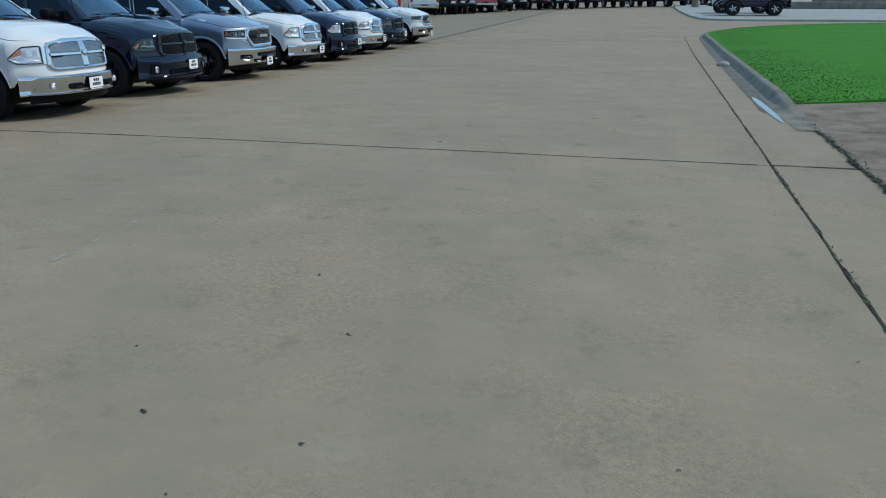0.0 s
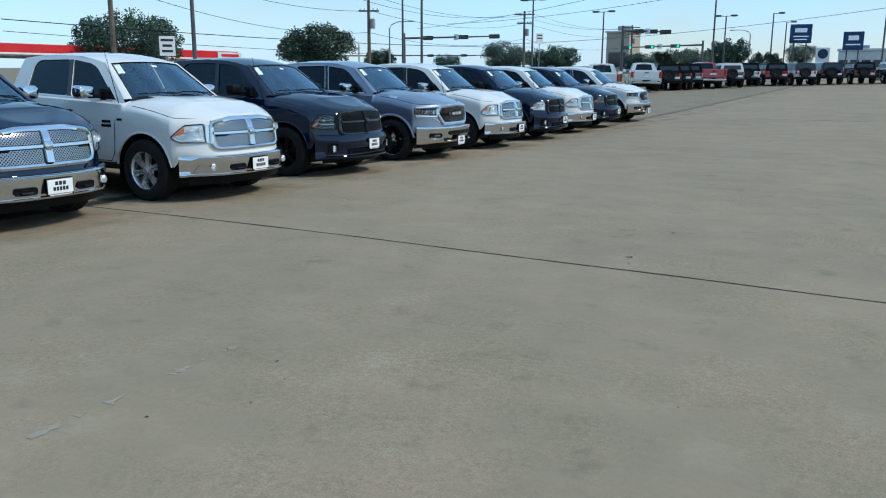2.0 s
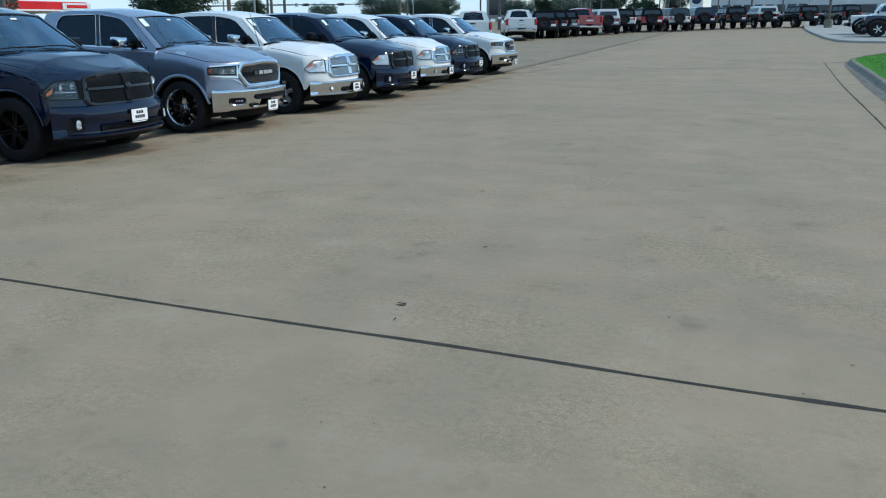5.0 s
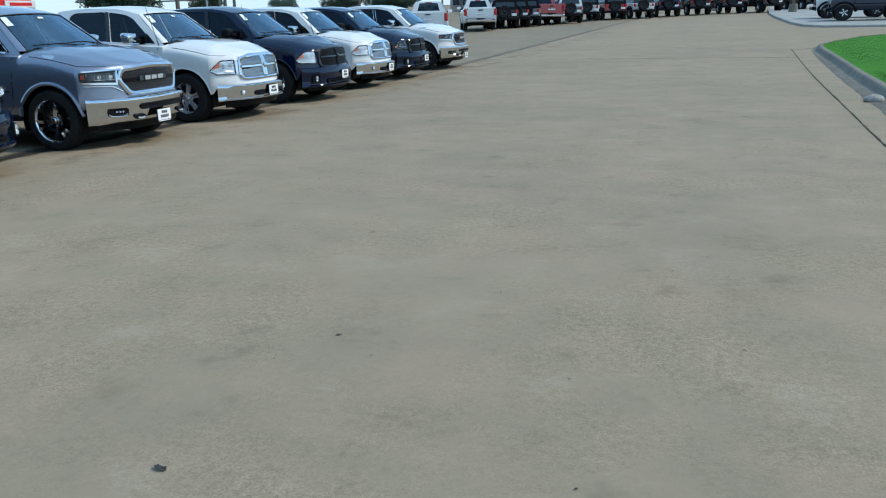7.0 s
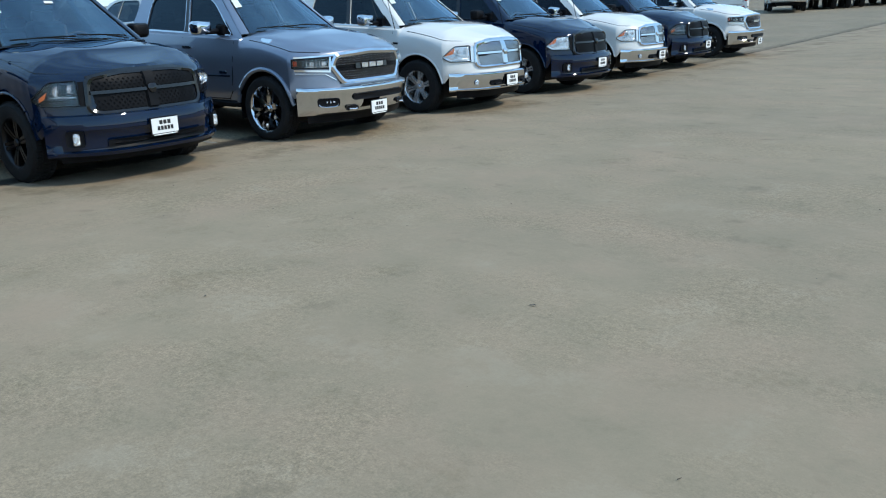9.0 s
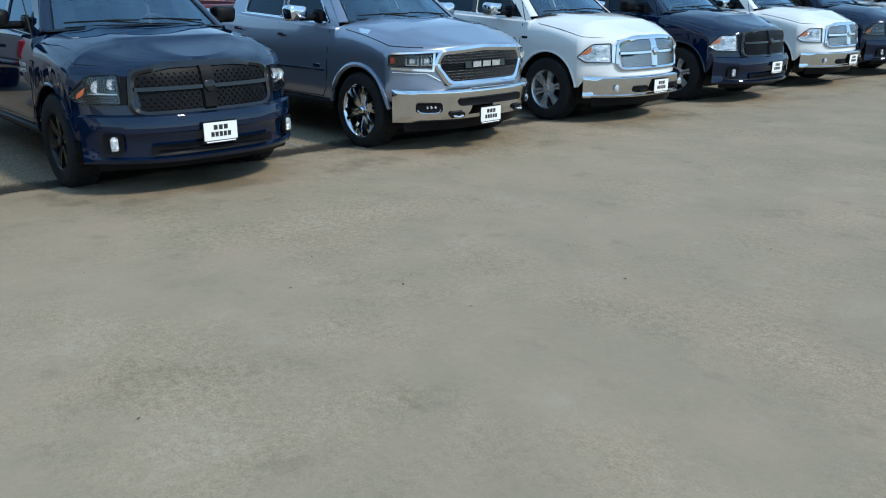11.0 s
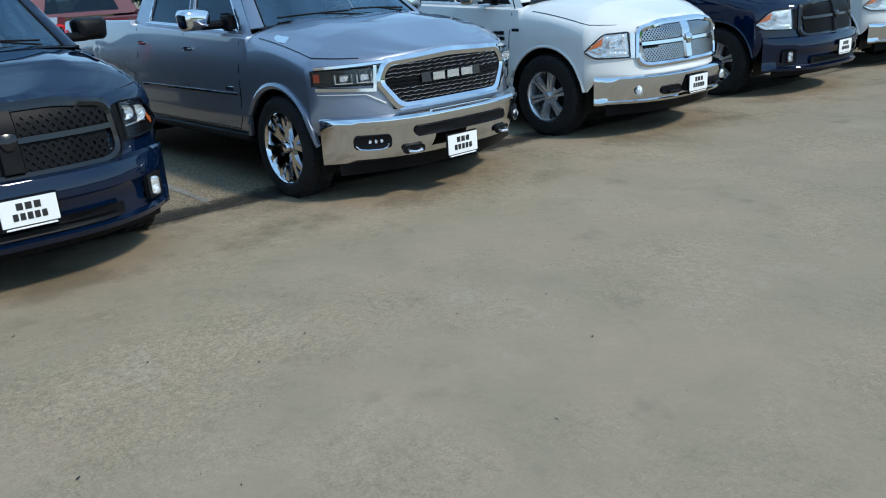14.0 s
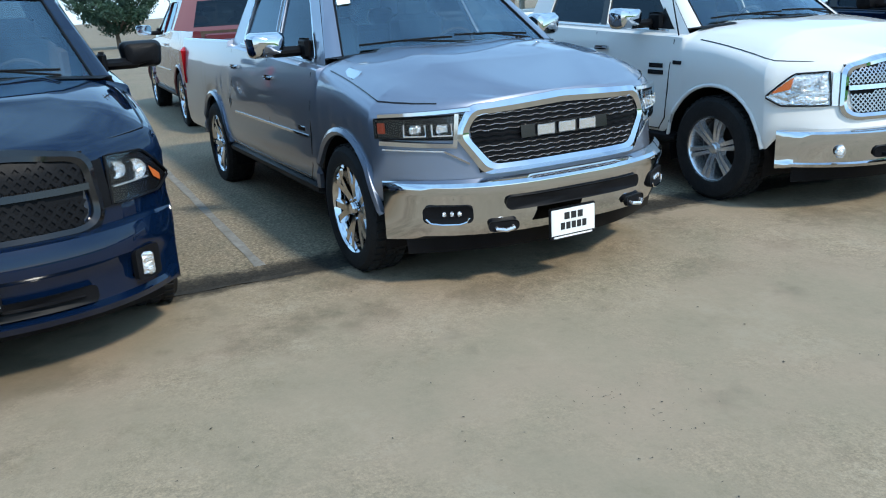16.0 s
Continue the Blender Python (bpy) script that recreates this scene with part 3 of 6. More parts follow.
def body_shell(c):
    xs = []
    x = c.R
    while x < c.F - c.B - 0.01:
        xs.append(x)
        near = min(abs(x - c.axle), abs(x - c.axle + c.base))
        x += 0.035 if near < c.arch + 0.05 else 0.11
    for k in (CAB_R - 0.004, CAB_R + 0.004, CAB_F):
        xs.append(k)
    xs = sorted(xs) + [c.F - c.B * u ** c.n for u in np.linspace(1, 0.0, 20)]
    rows = []
    for x in xs:
        lo, hi, w = low_edge(c, x), shoulder(c, x), body_half_width(c, x)
        row = []
        for k in (0, 0.06, 0.22, 0.42, 0.62, 0.80, 0.93, 1.0):
            z = lo + (hi - lo) * k
            soft = (0.988 if k == 0.93 else 0.962 if k == 1.0 else 1.0) if x >= CAB_F else 1.0
            row.append(((side_y(c, x, z) - (0.02 if k == 0 else 0) * w) * soft, z))
        ys = side_y(c, x, hi)
        if x >= CAB_F:
            zc = c.hood_c - (c.hood_c - c.hood_f) * clamp((x - CAB_F) / (c.F - CAB_F)) ** 1.9
            bulge, lift = 0.026, zc - hi
            row += [(ys * 0.935, hi + 0.016), (ys * 0.905, hi + 0.020 + lift * 0.18), (ys * 0.84, hi + 0.016 + lift * 0.48), (ys * 0.74, hi + 0.006 + lift * 0.82), (ys * 0.60, zc), (ys * 0.52, zc + bulge * 0.85), (ys * 0.28, zc + bulge), (0, zc + bulge * 0.9)]
        elif x > CAB_R:
            row += [(ys * 0.985, hi + 0.010), (ys * 0.955, hi + 0.018)] + [(ys * 0.905, hi + 0.020)] * 6
        else:
            row += [(ys * 0.985, hi + 0.012), (ys * 0.95, hi + 0.016), (ys * 0.90, hi + 0.012), (ys * 0.89, hi - 0.04), (ys * 0.88, 0.95), (ys * 0.87, 0.84), (ys * 0.5, 0.83), (0, 0.83)]
        rows.append([(x - rake(c, x, z), y, z) for y, z in row])
    s = Shape()

    def skip(i, j):
        a = xs[i]
        return CAB_R < a < CAB_F - 0.001 and j >= 10

    s.grid(rows, skip=skip)
    s.grid([[(p[0], -p[1], p[2]) for p in r] for r in rows], skip=skip)
    # tailgate wall and inner edge
    r0 = rows[0]
    for sg in (1, -1):
        s.fan([(p[0], sg * p[1], p[2]) for p in r0])
    return s


def patch(c, loop_lo, loop_hi, off, rows=6):
    """A skin on the nose between two lines of (y, z), off metres outside it."""
    s = Shape()
    s.grid([[front_pt(c, a[0] + (b[0] - a[0]) * k / rows, a[1] + (b[1] - a[1]) * k / rows, off) for a, b in zip(loop_lo, loop_hi)] for k in range(rows + 1)])
    return s


def rounded(w_top, w_bot, z0, z1, n=6, r=0.09):
    """A rounded trapeze in (y, z), counted from the lower right."""
    pts = []
    for cy, cz, a0 in ((w_bot - r, z0 + r, -90), (w_top - r, z1 - r, 0), (-w_top + r, z1 - r, 90), (-w_bot + r, z0 + r, 180)):
        for k in range(n + 1):
            a = radians(a0 + 90 * k / n)
            pts.append((cy + r * math.cos(a), cz + r * math.sin(a)))
    out = []
    for i, p in enumerate(pts):                  # finer along the long edges
        q = pts[(i + 1) % len(pts)]
        m = max(1, int(math.hypot(q[0] - p[0], q[1] - p[1]) / 0.08))
        out += [(p[0] + (q[0] - p[0]) * k / m, p[1] + (q[1] - p[1]) * k / m) for k in range(m)]
    return out


def ring(c, outer, inner, off, deep):
    """A raised frame on the nose between two loops with the same count."""
    s = Shape()
    mid = [((a[0] + b[0]) / 2, (a[1] + b[1]) / 2) for a, b in zip(outer, inner)]
    rows = [[front_pt(c, *p, -0.01) for p in outer], [front_pt(c, *p, off * 0.7) for p in outer],
            [front_pt(c, *p, off) for p in mid], [front_pt(c, *p, off * 0.6) for p in inner], [front_pt(c, *p, -deep) for p in inner]]
    s.grid(rows, True)
    return s


def soft_loop(corners, r, arc=5, side=9):
    """A closed polygon in (y, z) with rounded corners, the same count for alike polygons."""
    pts = [Vector(p) for p in corners]
    ends = []
    for i, p in enumerate(pts):
        a, b = pts[i - 1], pts[(i + 1) % len(pts)]
        ra, rb = min(r, (a - p).length * 0.45), min(r, (b - p).length * 0.45)
        pa, pb = p + (a - p).normalized() * ra, p + (b - p).normalized() * rb
        ends.append([pa * (1 - f) ** 2 + p * 2 * f * (1 - f) + pb * f * f for f in (k / arc for k in range(arc + 1))])
    out_pts = []
    for i, e in enumerate(ends):
        nxt = ends[(i + 1) % len(ends)][0]
        out_pts += e + [e[-1].lerp(nxt, k / side) for k in range(1, side)]
    return [(p.x, p.y) for p in out_pts]


def bar(c, a, b, width, off, thick=0.012, n=6):
    """A strip on the nose from (y, z) to (y, z)."""
    s, d = Shape(), Vector((b[0] - a[0], b[1] - a[1])).normalized()
    nrm = Vector((-d.y, d.x)) * width / 2
    rows = []
    for k in range(n + 1):
        y, z = a[0] + (b[0] - a[0]) * k / n, a[1] + (b[1] - a[1]) * k / n
        rows.append([front_pt(c, y - nrm.x, z - nrm.y, off - thick), front_pt(c, y - nrm.x * 0.8, z - nrm.y * 0.8, off), front_pt(c, y + nrm.x * 0.8, z + nrm.y * 0.8, off), front_pt(c, y + nrm.x, z + nrm.y, off - thick)])
    return s.grid(rows)


def inside(loop, y, z):
    hit = False
    for i, (ay, az) in enumerate(loop):
        by, bz = loop[i - 1]
        if (az > z) != (bz > z) and y < (by - ay) * (z - az) / (bz - az) + ay:
            hit = not hit
    return hit


def lattice(c, loop, pitch, width, off, hexed=True):
    """Wire mesh that fills a loop on the nose."""
    s = Shape()
    ys, zs = [p[0] for p in loop], [p[1] for p in loop]
    row, z = 0, min(zs)
    while z < max(zs):
        y = min(ys) + (pitch / 2 if row % 2 else 0)
        while y < max(ys):
            for dy, dz in ((pitch / 2, pitch * 0.55), (-pitch / 2, pitch * 0.55)):
                if inside(loop, y, z) and inside(loop, y + dy, z + dz):
                    d = Vector((dy, dz)).normalized()
                    nx, nz = -d.y * width / 2, d.x * width / 2
                    s.fan([front_pt(c, y - nx, z - nz, off), front_pt(c, y + dy - nx, z + dz - nz, off), front_pt(c, y + dy + nx, z + dz + nz, off), front_pt(c, y + nx, z + nz, off)])
            y += pitch
        z += pitch * 0.55
        row += 1
    return s


def bumper_pt(c, u, z, off=0.0, out=0.09):
    x = c.F + out - 0.455 * abs(u) ** 3.0
    sl = 1.5 * u * abs(u)
    l = math.hypot(1, sl)
    return Vector((x + off / l, (c.W - 0.005) * u + off * sl / l, z))


def bumper_band(c, prof, u0=-1.0, u1=1.0, n=36):
    """A bumper skin; prof holds (z, offset) from the lower back to the upper back."""
    us = [u0 + (u1 - u0) * i / n for i in range(n + 1)]
    return Shape().grid([[bumper_pt(c, u, z, o * (1 - abs(u) ** 6) - 0.02 * abs(u) ** 10) for z, o in prof] for u in us])


def bumper_panel(c, y0, y1, z0, z1, off, r=0.03):
    """A rounded panel laid slightly proud of the bumper, not cut into it."""
    ym, zm = (y0 + y1) / 2, (z0 + z1) / 2
    loop = [(ym + p[0], zm + p[1]) for p in rounded(abs(y1 - y0) / 2, abs(y1 - y0) / 2, -(z1 - z0) / 2, (z1 - z0) / 2, 4, min(r, (z1 - z0) / 2.1))]
    s = Shape()
    w = c.W - 0.005
    a = [bumper_pt(c, p[0] / w, p[1], off) for p in loop]
    b = [bumper_pt(c, (ym + (p[0] - ym) * 0.92) / w, zm + (p[1] - zm) * 0.82, off - 0.005) for p in loop]
    cen = [bumper_pt(c, (ym + (p[0] - ym) * 0.3) / w, zm, off - 0.004) for p in loop]
    lip = [bumper_pt(c, p[0] / w, p[1], -0.01) for p in loop]
    return s.grid([lip, a, b, cen], True).fan(cen)


def wheel(parent, x, side, c, rim, dark):
    """Tyre, rim, spokes, hub and bolts of one wheel."""
    y = side * (c.W - 0.135)
    t = c.tyre
    q = 1.0 if c.new_style else 0.87
    s = Shape()
    prof = [(0.285 * q, -0.12), (0.33 * q + 0.02 * (1 - q), -0.135), (t - 0.03, -0.13), (t - 0.006, -0.105), (t, -0.06), (t, 0.06), (t - 0.006, 0.105), (t - 0.03, 0.13), (0.33 * q + 0.02 * (1 - q), 0.137), (0.285 * q, 0.12)]
    s.lathe([(r, side * h) for r, h in prof], (x, y, t), n=40)
    w = part("wheel", s, RUBBER, parent, "black tyre on a spoked alloy rim")
    g = Shape()
    for k in range(44):                                   # tread blocks
        a = 2 * math.pi * k / 44
        for h in (-0.075, 0.0, 0.075):
            g.box((x + (t + 0.002) * math.cos(a + h), y + h, t + (t + 0.002) * math.sin(a + h)), (0.012, 0.055, 0.042), 0.003, Euler((0, -a - h, 0)).to_matrix())
    part("tread", g, RUBBER, w)
    metal = {"black": DARK_METAL, "chrome": CHROME, "satin": SATIN}[rim]
    s = Shape().lathe([(r * q, side * h) for r, h in ((0.268, -0.10), (0.268, 0.07), (0.287, 0.118), (0.295, 0.124), (0.292, 0.112))], (x, y, t), n=40)
    r = part("rim", s, metal, w, {"black": "black alloy rim", "chrome": "polished chrome rim", "satin": "silver alloy rim"}[rim])
    back = Shape().lathe([(0.03, side * 0.03), (0.17, side * 0.02), (0.268 * q, side * -0.02)], (x, y, t), n=28)
    part("brake_disc", back, DARK_METAL, w)
    spokes = 6
    for k in range(spokes):
        a = 2 * math.pi * (k + 0.25) / spokes
        s = Shape()
        for fork in ((-1, 1) if c.new_style else (-2, 2)):
            pts = []
            for rad, ang, wd, h in (((0.05, fork * 0.17, 0.018, 0.080), (0.12, fork * 0.088, 0.018, 0.095), (0.2, fork * 0.064, 0.020, 0.104), (0.275, fork * 0.054, 0.024, 0.108)) if abs(fork) == 2 else ((0.045, 0.0, 0.040, 0.075), (0.12, 0.06 * fork, 0.034, 0.088), (0.19, 0.16 * fork, 0.026, 0.100), (0.272, 0.20 * fork, 0.030, 0.105))):
                w_a, rad = a + ang, rad * q
                cx, cz = x + rad * math.cos(w_a), t + rad * math.sin(w_a)
                tx, tz = -math.sin(w_a) * wd, math.cos(w_a) * wd
                pts.append([(cx - tx, y + side * (h - 0.04), cz - tz), (cx - tx * 0.75, y + side * h, cz - tz * 0.75), (cx + tx * 0.75, y + side * h, cz + tz * 0.75), (cx + tx, y + side * (h - 0.04), cz + tz)])
            s.grid(pts)
        part("spoke", s, metal, w)
    s = Shape().lathe([(0.001, side * 0.108), (0.032, side * 0.106), (0.040, side * 0.095), (0.042, side * 0.05), (0.10, side * 0.05)], (x, y, t), n=20)
    for k in range(5):
        a = 2 * math.pi * k / 5
        s.lathe([(0.001, side * 0.088), (0.010, side * 0.086), (0.011, side * 0.05)], (x + 0.07 * math.cos(a), y, t + 0.07 * math.sin(a)), n=6)
    part("hub", s, metal, w)
    # inside of the arch
    s = Shape().lathe([(c.arch + 0.01, side * 0.09), (c.arch + 0.015, side * -0.34), (0.05, side * -0.34)], (x, y, 0.40), n=20, a0=-0.3, a1=math.pi + 0.3)
    part("arch_liner", s, BLACK, parent)


def dealer_plate(parent, c, y, z, out):
    s = Shape().box((out, y, z), (0.016, 0.325, 0.185), 0.006)
    p = part("front_plate", s, BLACK, parent, "black plate frame with a white card")
    part("plate_card", Shape().box((out + 0.011, y, z + 0.006), (0.006, 0.305, 0.152), 0.002), PLATE, p)
    ink = Shape()
    for zz, l, h in ((0.040, 0.14, 0.040), (-0.018, 0.19, 0.040)):
        n = 3 if zz > 0 else 5
        for k in range(n):
            w = l / n
            ink.box((out + 0.0155, y - l / 2 + w * (k + 0.5), z + zz), (0.003, w * 0.74, h), 0.0)
    part("plate_print", ink, INK, p)
    part("plate_strip", Shape().box((out + 0.0105, y, z - 0.082), (0.003, 0.27, 0.010), 0), PLATE, p)


def on_side(c, x, z, sg, off=0.0):
    return Vector((x, sg * (side_y(c, x, z) + off), z))


def strip_on_side(c, pts, sg, width, off=0.002):
    """A thin line on the body's side along (x, z) points."""
    s, rows = Shape(), []
    for i, (x, z) in enumerate(pts):
        a, b = pts[max(0, i - 1)], pts[min(len(pts) - 1, i + 1)]
        d = Vector((b[0] - a[0], b[1] - a[1])).normalized()
        n = Vector((-d.y, d.x)) * width / 2
        rows.append([on_side(c, x - n.x, z - n.y, sg, -0.004), on_side(c, x - n.x * 0.8, z - n.y * 0.8, sg, off), on_side(c, x + n.x * 0.8, z + n.y * 0.8, sg, off), on_side(c, x + n.x, z + n.y, sg, -0.004)])
    return s.grid(rows)


def cab(parent, c, body, trim):
    cols = [(-0.46, -0.50, -1.04, -1.10), (-0.62, -0.68, -1.24, -1.34), (-1.555, -1.56, -1.68, -1.70), (-1.635, -1.64, -1.755, -1.775), (-2.52, -2.52, -2.50, -2.49), (-2.86, -2.86, -2.79, -2.75)]

    def level(x, i):
        """Heights of belt, glass foot, glass head and roof edge over x."""
        return (belt(x) + 0.018, belt(x) + 0.050, roof_edge(x) - 0.055, roof_edge(x))[i]

    def yy(x, z):
        k = (z - belt(x)) / (roof_edge(x) - belt(x))
        return c.W * 0.905 - 0.215 * k - 0.03 * k * k

    trims = []
    for sg in (1, -1):
        s = Shape()
        rows = [[(cols[j][i], sg * yy(cols[j][i], level(cols[j][i], i)), level(cols[j][i], i)) for j in range(6)] for i in range(4)]
        s.grid(rows, skip=lambda i, j: i == 1 and j in (1, 3))
        # depth of the window frames
        for j in (1, 3):
            quad = [Vector((x, level(x, i))) for x, i in ((cols[j][1], 1), (cols[j + 1][1], 1), (cols[j + 1][2], 2), (cols[j][2], 2))]
            loop = []
            for q in range(4):
                p, a, b = quad[q], quad[q - 1], quad[(q + 1) % 4]
                r = 0.16 if q == (3 if j == 1 else 2) else 0.05
                pa, pb = p + (a - p).normalized() * r, p + (b - p).normalized() * r
                arc = [pa * (1 - f) ** 2 + p * 2 * f * (1 - f) + pb * f * f for f in (0, 0.25, 0.5, 0.75, 1)]
                for u, v in zip(arc, arc[1:]):
                    s.fan([(w.x, sg * yy(w.x, w.y), w.y) for w in (p, u, v)])
                loop += [(w.x, w.y) for w in arc]
            if c.new_style and trim is CHROME:
                trims.append(Shape().tube([(x, sg * (yy(x, z) + 0.002), z) for x, z in loop], 0.007, 6, closed=True))
            s.grid([[(x, sg * yy(x, z), z) for x, z in loop], [(x, sg * (yy(x, z) - 0.035), z) for x, z in loop]], True)
        part("cab_side", s, body, parent)
        for k in trims:
            part("window_trim", k, CHROME, parent)
        trims.clear()
        for j in (1, 3):
            a = Shape().grid([[(x, sg * (yy(x, level(x, i)) - 0.014), level(x, i)) for x in (cols[j][i], cols[j + 1][i])] for i in (1, 2)])
            g = part("side_window", a, TINT, parent, "dark tinted side window")
            g.visible_shadow = False
        # rubber and bright line under the glass, dark pillar between the doors
        s = Shape().tube([(x, sg * (yy(x, level(x, 1)) + 0.006), level(x, 1) - 0.014) for x in (-0.72, -1.2, -1.8, -2.58)], 0.010, 6)
        part("window_sill_trim", s, trim, parent)
        s = Shape().grid([[(x, sg * (yy(x, level(x, i)) + 0.003), level(x, i)) for x in ((-1.557, -1.643) if i == 1 else (-1.677, -1.758))] for i in (1, 2)])
        part("door_pillar", s, GLOSS, parent)
        part("mirror_sail", Shape().fan([(x, sg * (yy(x, z) + 0.004), z) for x, z in ((-0.655, level(-0.68, 1)), (-0.86, level(-0.86, 1)), (-0.86, level(-0.86, 1) + 0.17))]), BLACK, parent)
    # roof
    rows = []
    for k in range(9):
        f = k / 8
        x0 = -1.10 - 1.65 * f
        row = []
        for j in range(13):
            v = -1 + j / 6
            edge = roof_edge(x0)
            y = yy(x0, edge) * v
            crown = 0.052 * (1 - abs(v) ** 2.6) * (0.55 + 0.45 * math.sin(math.pi * clamp(f * 0.8 + 0.15)))
            row.append((x0 + 0.10 * (1 - v * v) * (1 - 2 * f) * (1 if f < 0.5 else 0.3), y, edge + crown))
        rows.append(row)
    part("roof", Shape().grid(rows), body, parent)
    front = rows[0]
    # windshield
    half = yy(-0.505, 1.312)
    low = [(-0.505 + 0.20 * (1 - (j / 6 - 1) ** 2), half * (j / 6 - 1), 1.312 + 0.043 * (1 - (j / 6 - 1) ** 2)) for j in range(13)]
    g = Shape().grid([[tuple(a + (b - a) * k / 5 for a, b in zip(p, q)) for p, q in zip(low, front)] for k in range(6)])
    w = part("windshield", g, GLASS, parent, "clear raked windshield")
    w.visible_shadow = False
    edge = Shape()
    def pane(u, k, lift=0.0):
        """Point of the windshield at column u (0 to 12) and height k (0 to 1)."""
        j = min(11, int(u))
        lo_p = Vector(low[j]).lerp(Vector(low[j + 1]), u - j)
        hi_p = Vector(front[j]).lerp(Vector(front[j + 1]), u - j)
        return lo_p.lerp(hi_p, k) + Vector((0.7, 0, 0.7)) * lift
    edge.tube([(p[0] + 0.004, p[1], p[2]) for p in low], 0.012, 6)
    edge.tube([pane(u, 0.945, 0.004) for u in np.linspace(0.72, 11.28, 23)], 0.008, 6)
    for j in (0.72, 11.28):
        edge.tube([pane(j, k / 5, 0.004) for k in range(5)] + [pane(j, 0.945, 0.004)], 0.008, 6)
    part("windshield_seal", edge, BLACK, parent)
    # painted pillars and header round the glass
    for a, d in ((0.0, 0.72), (12.0, -0.72)):
        s = Shape().grid([[pane(a, k / 5, 0.002), pane(a + d * 0.15, k / 5, 0.014), pane(a + d * 0.85, k / 5, 0.012), pane(a + d, k / 5, 0.003)] for k in range(6)])
        part("windshield_pillar", s, body, parent)
    part("roof_header", Shape().grid([[pane(u, k, w) for u in np.linspace(0.0, 12.0, 25)] for k, w in ((0.945, 0.003), (0.955, 0.012), (0.985, 0.010), (1.0, 0.001))]), body, parent)
    # cowl and wipers
    part("cowl", Shape().grid([[(p[0] + 0.10, p[1] * 0.93, p[2] + 0.004) for p in low], [(p[0] + 0.03, p[1] * 0.98, p[2] + 0.010) for p in low], [(p[0] - 0.06, p[1], p[2] - 0.01) for p in low]]), BLACK, parent)
    for y0, y1 in ((-0.05, -0.70), (0.62, -0.02)):
        s = Shape()
        pts = []
        for k in range(7):
            u = 6 + 6 * (y0 + (y1 - y0) * k / 6) / half
            pts.append(pane(u, 0.06 + 0.02 * k / 6, 0.03))
        s.tube(pts, 0.008, 5)
        s.tube([pts[0] + Vector((0.05, 0, -0.03)), pts[3]], 0.007, 5)
        part("wiper", s, BLACK, parent)
    # back wall and rear glass
    rear = rows[-1]
    lowr = [(-2.86, yy(-2.86, belt(-2.86)) * (j / 6 - 1), 1.372) for j in range(13)]
    s = Shape().grid([[tuple(a + (b - a) * f for a, b in zip(p, q)) for p, q in zip(lowr, rear)] for f in (0, 0.12, 0.86, 1.0)], skip=lambda i, j: i == 1 and 2 <= j <= 9)
    part("cab_back", s, body, parent)
    s = Shape().grid([[tuple(a + (b - a) * f for a, b in zip(p, q)) for p, q in list(zip(lowr, rear))[2:11]] for f in (0.12, 0.86)])
    part("rear_window", s, TINT, parent, "dark tinted rear window").visible_shadow = False
    part("brake_lamp", Shape().box((-2.80, 0, 1.865), (0.03, 0.36, 0.035), 0.008), REDLENS, parent)
    # cabin
    s = Shape().box((-1.66, 0, 0.66), (2.30, 1.70, 0.05), 0.01)
    s.grid([[(-0.40, y, 1.30), (-0.62, y, 1.325), (-0.92, y, 1.29), (-1.0, y, 1.13), (-0.93, y, 0.70)] for y in (-0.80, -0.5, 0, 0.5, 0.80)])
    part("dashboard", s, CABIN, parent)
    for y in (-0.40, 0.40):
        s = Shape().box((-1.52, y, 0.95), (0.52, 0.50, 0.16), 0.05).box((-1.76, y, 1.25), (0.17, 0.50, 0.62), 0.06, Euler((0, -0.16, 0)).to_matrix()).box((-1.83, y, 1.60), (0.11, 0.27, 0.19), 0.04)
        part("front_seat", s, SEAT, parent)
    s = Shape().box((-2.33, 0, 0.95), (0.48, 1.50, 0.16), 0.05).box((-2.61, 0, 1.22), (0.15, 1.50, 0.50), 0.05)
    for y in (-0.45, 0.45):
        s.box((-2.63, y, 1.54), (0.10, 0.26, 0.15), 0.04)
    part("rear_seat", s, SEAT, parent)
    s = Shape().tube([(-1.14 + 0.07 * math.sin(a), 0.40 + 0.19 * math.cos(a), 1.26 + 0.17 * math.sin(a)) for a in (2 * math.pi * k / 18 for k in range(18))], 0.017, 6, closed=True)
    s.tube([(-0.96, 0.40, 1.18), (-1.13, 0.40, 1.26)], 0.04, 8)
    part("steering_wheel", s, CABIN, parent)
    part("mirror_inside", Shape().box((-1.02, 0, 1.71), (0.03, 0.25, 0.07), 0.012), BLACK, parent)
    # dealer papers on the glass, on its inner side
    def on_glass(u, f):
        j = (u + 1) * 6
        i = min(11, int(j))
        k = j - i
        a = Vector(low[i]).lerp(Vector(low[i + 1]), k)
        b = Vector(front[i]).lerp(Vector(front[i + 1]), k)
        return a.lerp(b, f) + Vector((0.006, 0, 0.006))
    part("window_sticker", Shape().grid([[on_glass(u, f) for u in (-0.86, -0.80, -0.74)] for f in (0.66, 0.78, 0.90)]), PAPER, parent, "pale green paper sticker")
    part("stock_label", Shape().grid([[on_glass(u, f) for u in (-0.07, 0.0, 0.07)] for f in (0.80, 0.85)]), SIGN_WHITE, parent)


